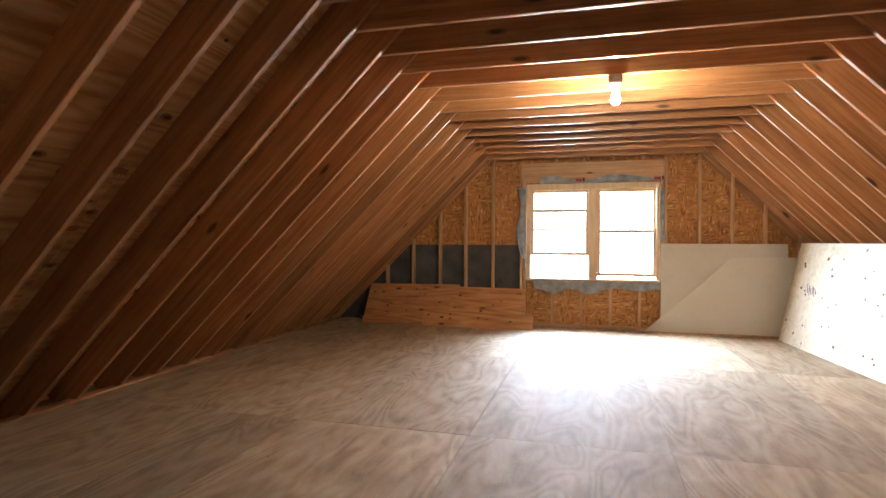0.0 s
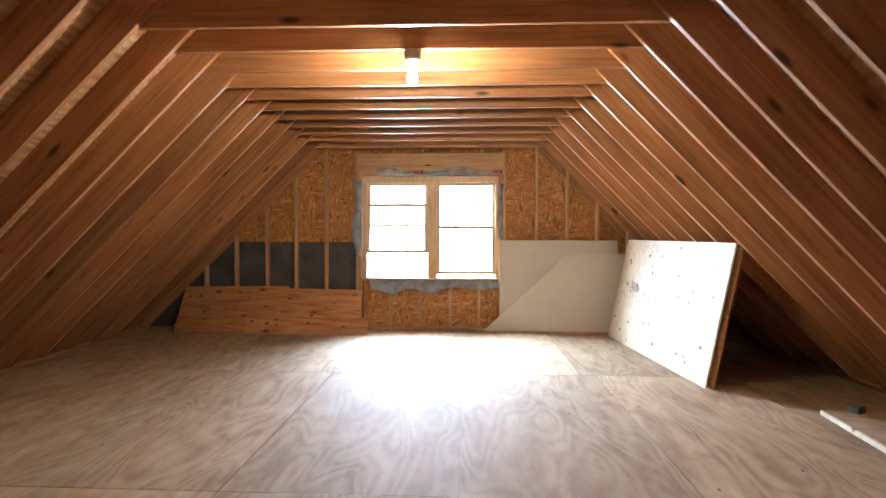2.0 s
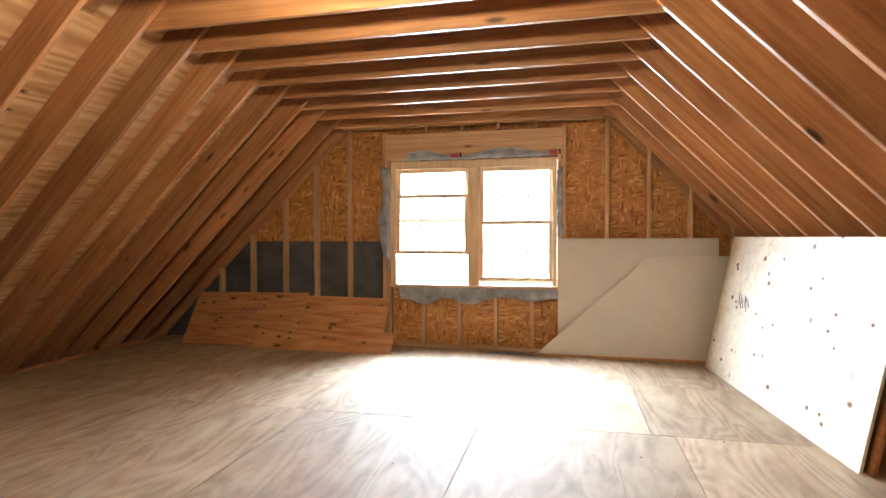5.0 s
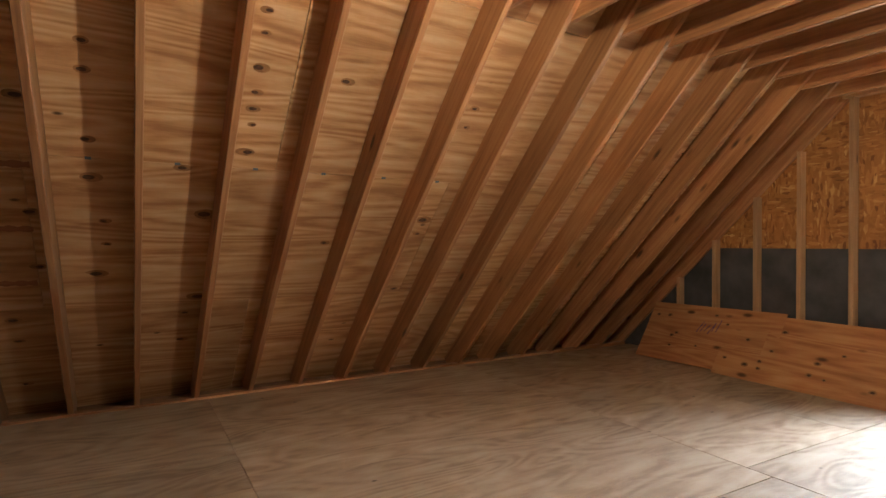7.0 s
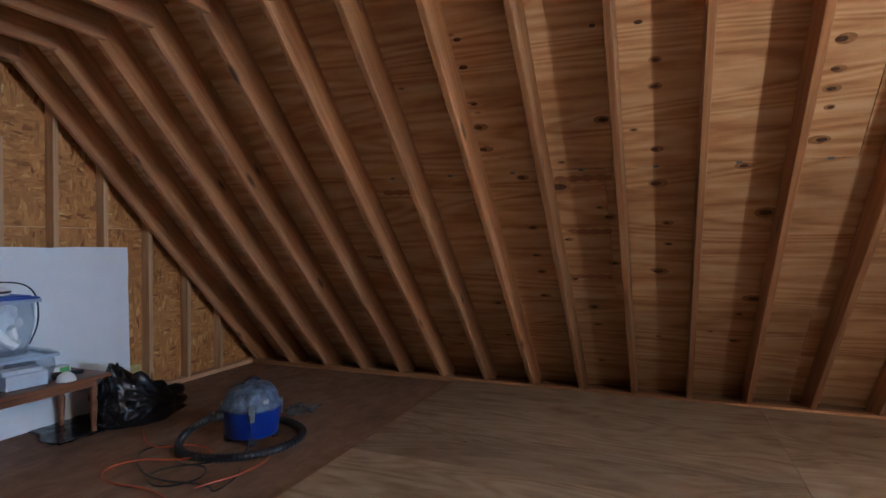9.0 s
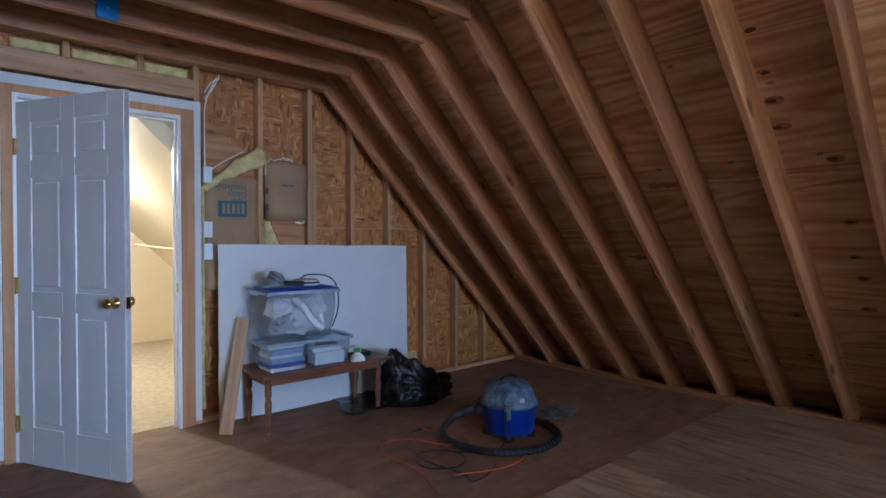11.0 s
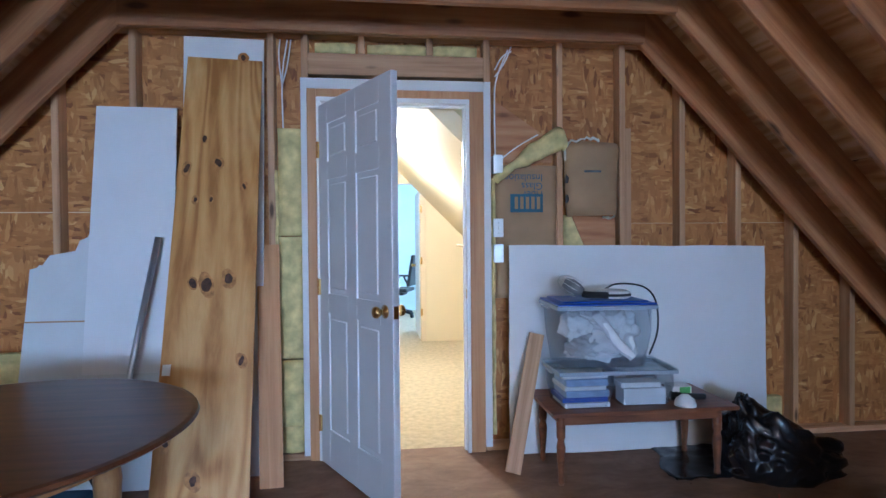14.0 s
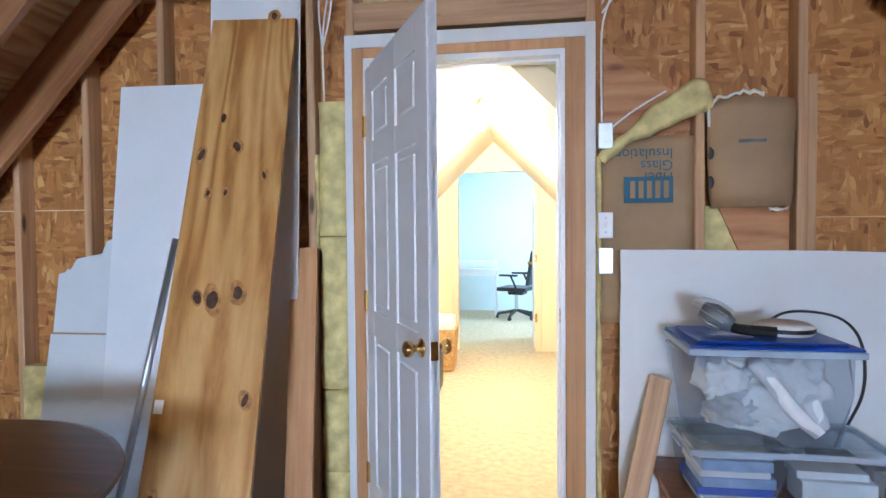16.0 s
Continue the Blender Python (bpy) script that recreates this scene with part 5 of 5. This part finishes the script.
# ---- insulation, boxes and wires in the door wall
def batt(name, x0, x1, z0, z1, seed, material, label, y0=-0.088, y1=-0.006, n=26):
    bm = bmesh.new()
    bmesh.ops.create_cube(bm, size=1.0, matrix=Matrix.Translation(((x0 + x1) / 2, (y0 + y1) / 2, (z0 + z1) / 2)) @ Matrix.Diagonal((x1 - x0, y1 - y0, z1 - z0, 1)))
    bmesh.ops.subdivide_edges(bm, edges=[e for e in bm.edges if abs(e.verts[0].co.z - e.verts[1].co.z) > 0.01], cuts=max(3, int((z1 - z0) / 0.035)), use_grid_fill=True)
    bmesh.ops.subdivide_edges(bm, edges=[e for e in bm.edges if abs(e.verts[0].co.x - e.verts[1].co.x) > (x1 - x0) * 0.8], cuts=max(3, int((x1 - x0) / 0.04)), use_grid_fill=True)
    for v in bm.verts:
        p = v.co * 9 + Vector((seed * 5.0, 0, 0))
        n_ = noise.noise(p) * 0.016 + noise.noise(v.co * 28) * 0.007
        if v.co.y > (y0 + y1) / 2:
            v.co.y += n_ - 0.012 * (abs((v.co.x - x0) / (x1 - x0) - 0.5) * 2) ** 4
        v.co.x += noise.noise(p + Vector((9, 1, 3))) * 0.006
    return loose(name, bm, material, label, "insulation", group="insulation in the door wall", smooth=True)


for z0, z1 in ((0.03, 0.18), (0.185, 0.56), (0.575, 1.28), (1.285, 1.90)):
    batt("insulation_batt", 0.537, 0.665, z0, z1, z0, INSUL, "yellow fibreglass insulation beside the door frame")
batt("insulation_batt", 0.665, 0.682, 1.22, 1.66, 7, INSUL, "yellow fibreglass insulation behind a stud")
for x0, x1 in ((0.22, 0.45), (-0.20, 0.15), (-0.50, -0.235)):
    batt("insulation_batt", x0, x1, 2.345, 2.40, x0, INSUL, "yellow fibreglass tufts over the door header", y1=-0.02)
batt("kraft_batt", -0.985, -0.60, 0.9, 1.70, 3, KRAFT, "kraft-faced insulation batt printed in faded blue", y1=-0.02)
batt("insulation_batt", -0.60, -0.578, 0.08, 1.62, 9, INSUL, "yellow fibreglass edge beside the door frame", y1=-0.002)
batt("insulation_batt", -1.36, -1.03, 1.15, 1.40, 11, INSUL, "yellow fibreglass showing under the torn roll", y1=-0.05)
roll = lathe([(0.165, 0), (0.172, 0.06), (0.168, 0.22), (0.172, 0.40), (0.165, 0.44)], 28)
for v in roll.verts:
    v.co += Vector((1, 1, 0.4)) * 0.03 * noise.noise(v.co * 9)
    v.co.y *= 0.5
kraft_roll = loose("kraft_roll", roll, KRAFT, "curled kraft-faced insulation between two studs", "insulation", Matrix.Translation((-1.205, -0.035, 1.395)), smooth=True)
TORN = plain("torn_white_fibre", (0.70, 0.68, 0.60), 0.95, 0, 0.15, 30, 0.6, 60)
for pts in (((-0.02, 0.088, 0.448), (0.06, 0.092, 0.456), (0.13, 0.07, 0.45), (0.17, 0.03, 0.42), (0.174, 0.03, 0.34)), ((-0.04, 0.086, -0.008), (-0.09, 0.078, -0.02), (-0.13, 0.055, -0.004))):
    bm = tube(pts, 0.006, sides=6, rounds=3)
    for v in bm.verts:
        v.co += Vector((0.010, 0.005, 0.016)) * noise.noise(v.co * 45)
    part("torn_edge", bm, TORN, kraft_roll, "ragged pale torn edge", True)
part("faded_print", block(-0.03, 0.075, 0.0895, 0.0905, 0.255, 0.268), GREYP, kraft_roll, "faded grey printed line")
for z in (0.10, 0.22):
    bm = bmesh.new()
    bmesh.ops.create_icosphere(bm, subdivisions=2, radius=0.02)
    for v in bm.verts:
        v.co = Vector((v.co.x * 0.6, v.co.y * 0.4, v.co.z * 1.3)) * (1 + 0.5 * noise.noise(v.co * 70)) + Vector((0.168, 0.045, z))
    part("torn_facing", bm, FELT, kraft_roll, "dark torn facing", True)
flap = tube([(-0.60, 0.0, 1.60), (-0.68, 0.02, 1.68), (-0.84, 0.03, 1.76), (-1.0, 0.03, 1.86), (-1.02, 0.02, 1.84)], 0.026, sides=8, rounds=2)
for v in flap.verts:
    puff = 1.0 + 1.3 * max(0.0, min(1.0, (-0.72 - v.co.x) / 0.12))
    mid = 1.60 + (-0.60 - v.co.x) * 0.62
    v.co.z = mid + (v.co.z - mid) * puff + 0.022 * noise.noise(v.co * 20)
loose("insulation_flap", flap, INSUL, "folded yellow fibreglass flap over the kraft batt", "insulation", smooth=True)
loose("wood_scrap", slab([(-0.97, 1.18), (-0.60, 1.18), (-0.60, 1.55), (-0.97, 1.30)], 0.01), PLY_RED, "plywood scrap nailed behind the studs", "plywood", Matrix.Translation((-0.02, -0.086, 0.55)))
loose("plywood_scrap", slab([(-1.36, 1.17), (-1.18, 1.17), (-1.08, 1.40), (-1.36, 1.40)], 0.01), PLY_RED, "orange plywood scrap below the kraft roll", "plywood", Matrix.Translation((0, -0.03, 0)))

sign = thing("printed_lettering", -0.79, 0.004, 1.49, "faded blue printing upside down on kraft paper", "lettering")
part("logo_block", block(-0.10, 0.10, 0.0, 0.002, -0.075, 0.035, 0.0), INK, sign, "solid blue printed block")
for i in range(5):
    part("logo_bar", block(-0.082 + i * 0.034, -0.062 + i * 0.034, 0.0025, 0.0035, -0.055, 0.018), KRAFT, sign)
for i, word in enumerate(("Fiber", "Glass", "Insulation")):
    cu = bpy.data.curves.new("word", "FONT")
    cu.body, cu.size, cu.align_x = word, 0.062, "LEFT"
    me = bpy.data.meshes.new_from_object(bpy.data.objects.new("word", cu))
    w = new("word", me)
    me.materials.append(INK)
    w.matrix_basis = pose(-0.10, 0.003, 0.052 + 0.050 * i, 90, 180, 180)
    w.parent = sign

for z, m_ in ((1.70, STEEL), (1.322, WHITE), (1.17, STEEL)):
    box_ = thing("electrical_box", -0.612, 0.004, z, "galvanised electrical box on the door stud", "electrical box", "boxes beside the door")
    part("box", block(-0.028, 0.028, -0.04, 0.02, -0.052, 0.052, 0.004), STEEL, box_)
    cover = part("cover", block(-0.03, 0.03, 0.02, 0.026, -0.055, 0.055, 0.003), m_, box_, "cover plate")
    for zz in (-0.03, 0.03):
        part("screw", lathe([(0.004, 0), (0.003, 0.003)], 8, m=pose(0, 0.026, zz, -90, 0, 0)), STEEL, cover)
    if m_ is WHITE:
        part("toggle", block(-0.005, 0.005, 0.026, 0.04, -0.012, 0.012, 0.003), CLOTH, cover)
for i, pts in enumerate((((0.63, 0.0, 1.9), (0.635, 0.006, 2.2), (0.60, 0.005, 2.40)), ((0.63, 0.004, 2.15), (0.60, 0.01, 2.25), (0.58, 0.006, 2.40)), ((0.632, 0.008, 2.15), (0.65, 0.01, 2.30), (0.64, 0.006, 2.40)),
                        ((-0.60, 0.004, 1.75), (-0.595, 0.01, 2.05), (-0.60, 0.008, 2.2), (-0.68, 0.006, 2.38)), ((-0.60, 0.006, 2.22), (-0.66, 0.01, 2.30), (-0.70, 0.006, 2.40)), ((-0.60, 0.008, 2.26), (-0.64, 0.01, 2.34), (-0.70, 0.01, 2.37)), ((-0.62, 0.01, 1.72), (-0.72, 0.014, 1.80), (-0.86, 0.01, 1.88)))):
    loose("cable", tube(pts, 0.0045, rounds=2), CLOTH, "white electrical cable stapled along the studs", "cable", group="cables in the door wall")
blue_box = thing("junction_box", 0.07, 0.5185, 2.475, "blue plastic junction box nailed to a collar tie", "junction box")
part("box", block(-0.047, 0.047, 0, 0.045, -0.05, 0.05, 0.005, segments=2), TAPE, blue_box)
part("cover", block(-0.05, 0.05, 0.045, 0.049, -0.053, 0.053, 0.002), TAPE, blue_box, "flat blue cover")
part("screw", lathe([(0.005, 0), (0.004, 0.003)], 10, m=pose(0, 0.049, 0.0, -90, 0, 0)), STEEL, blue_box)
loose("cable", tube([(0.115, 0.535, 2.50), (0.18, 0.527, 2.53), (0.30, 0.525, 2.57), (0.42, 0.525, 2.60)], 0.0045, rounds=2), CLOTH, "white cable run along the collar tie", "cable", group="cables in the door wall")
loose("price_tag", block(-0.018, 0.018, 0, 0.002, -0.025, 0.025), CLOTH, "small white tag on the plywood plank", "tag", pose(1.067, 0.5915, 0.665, 17.5, 0, 0))
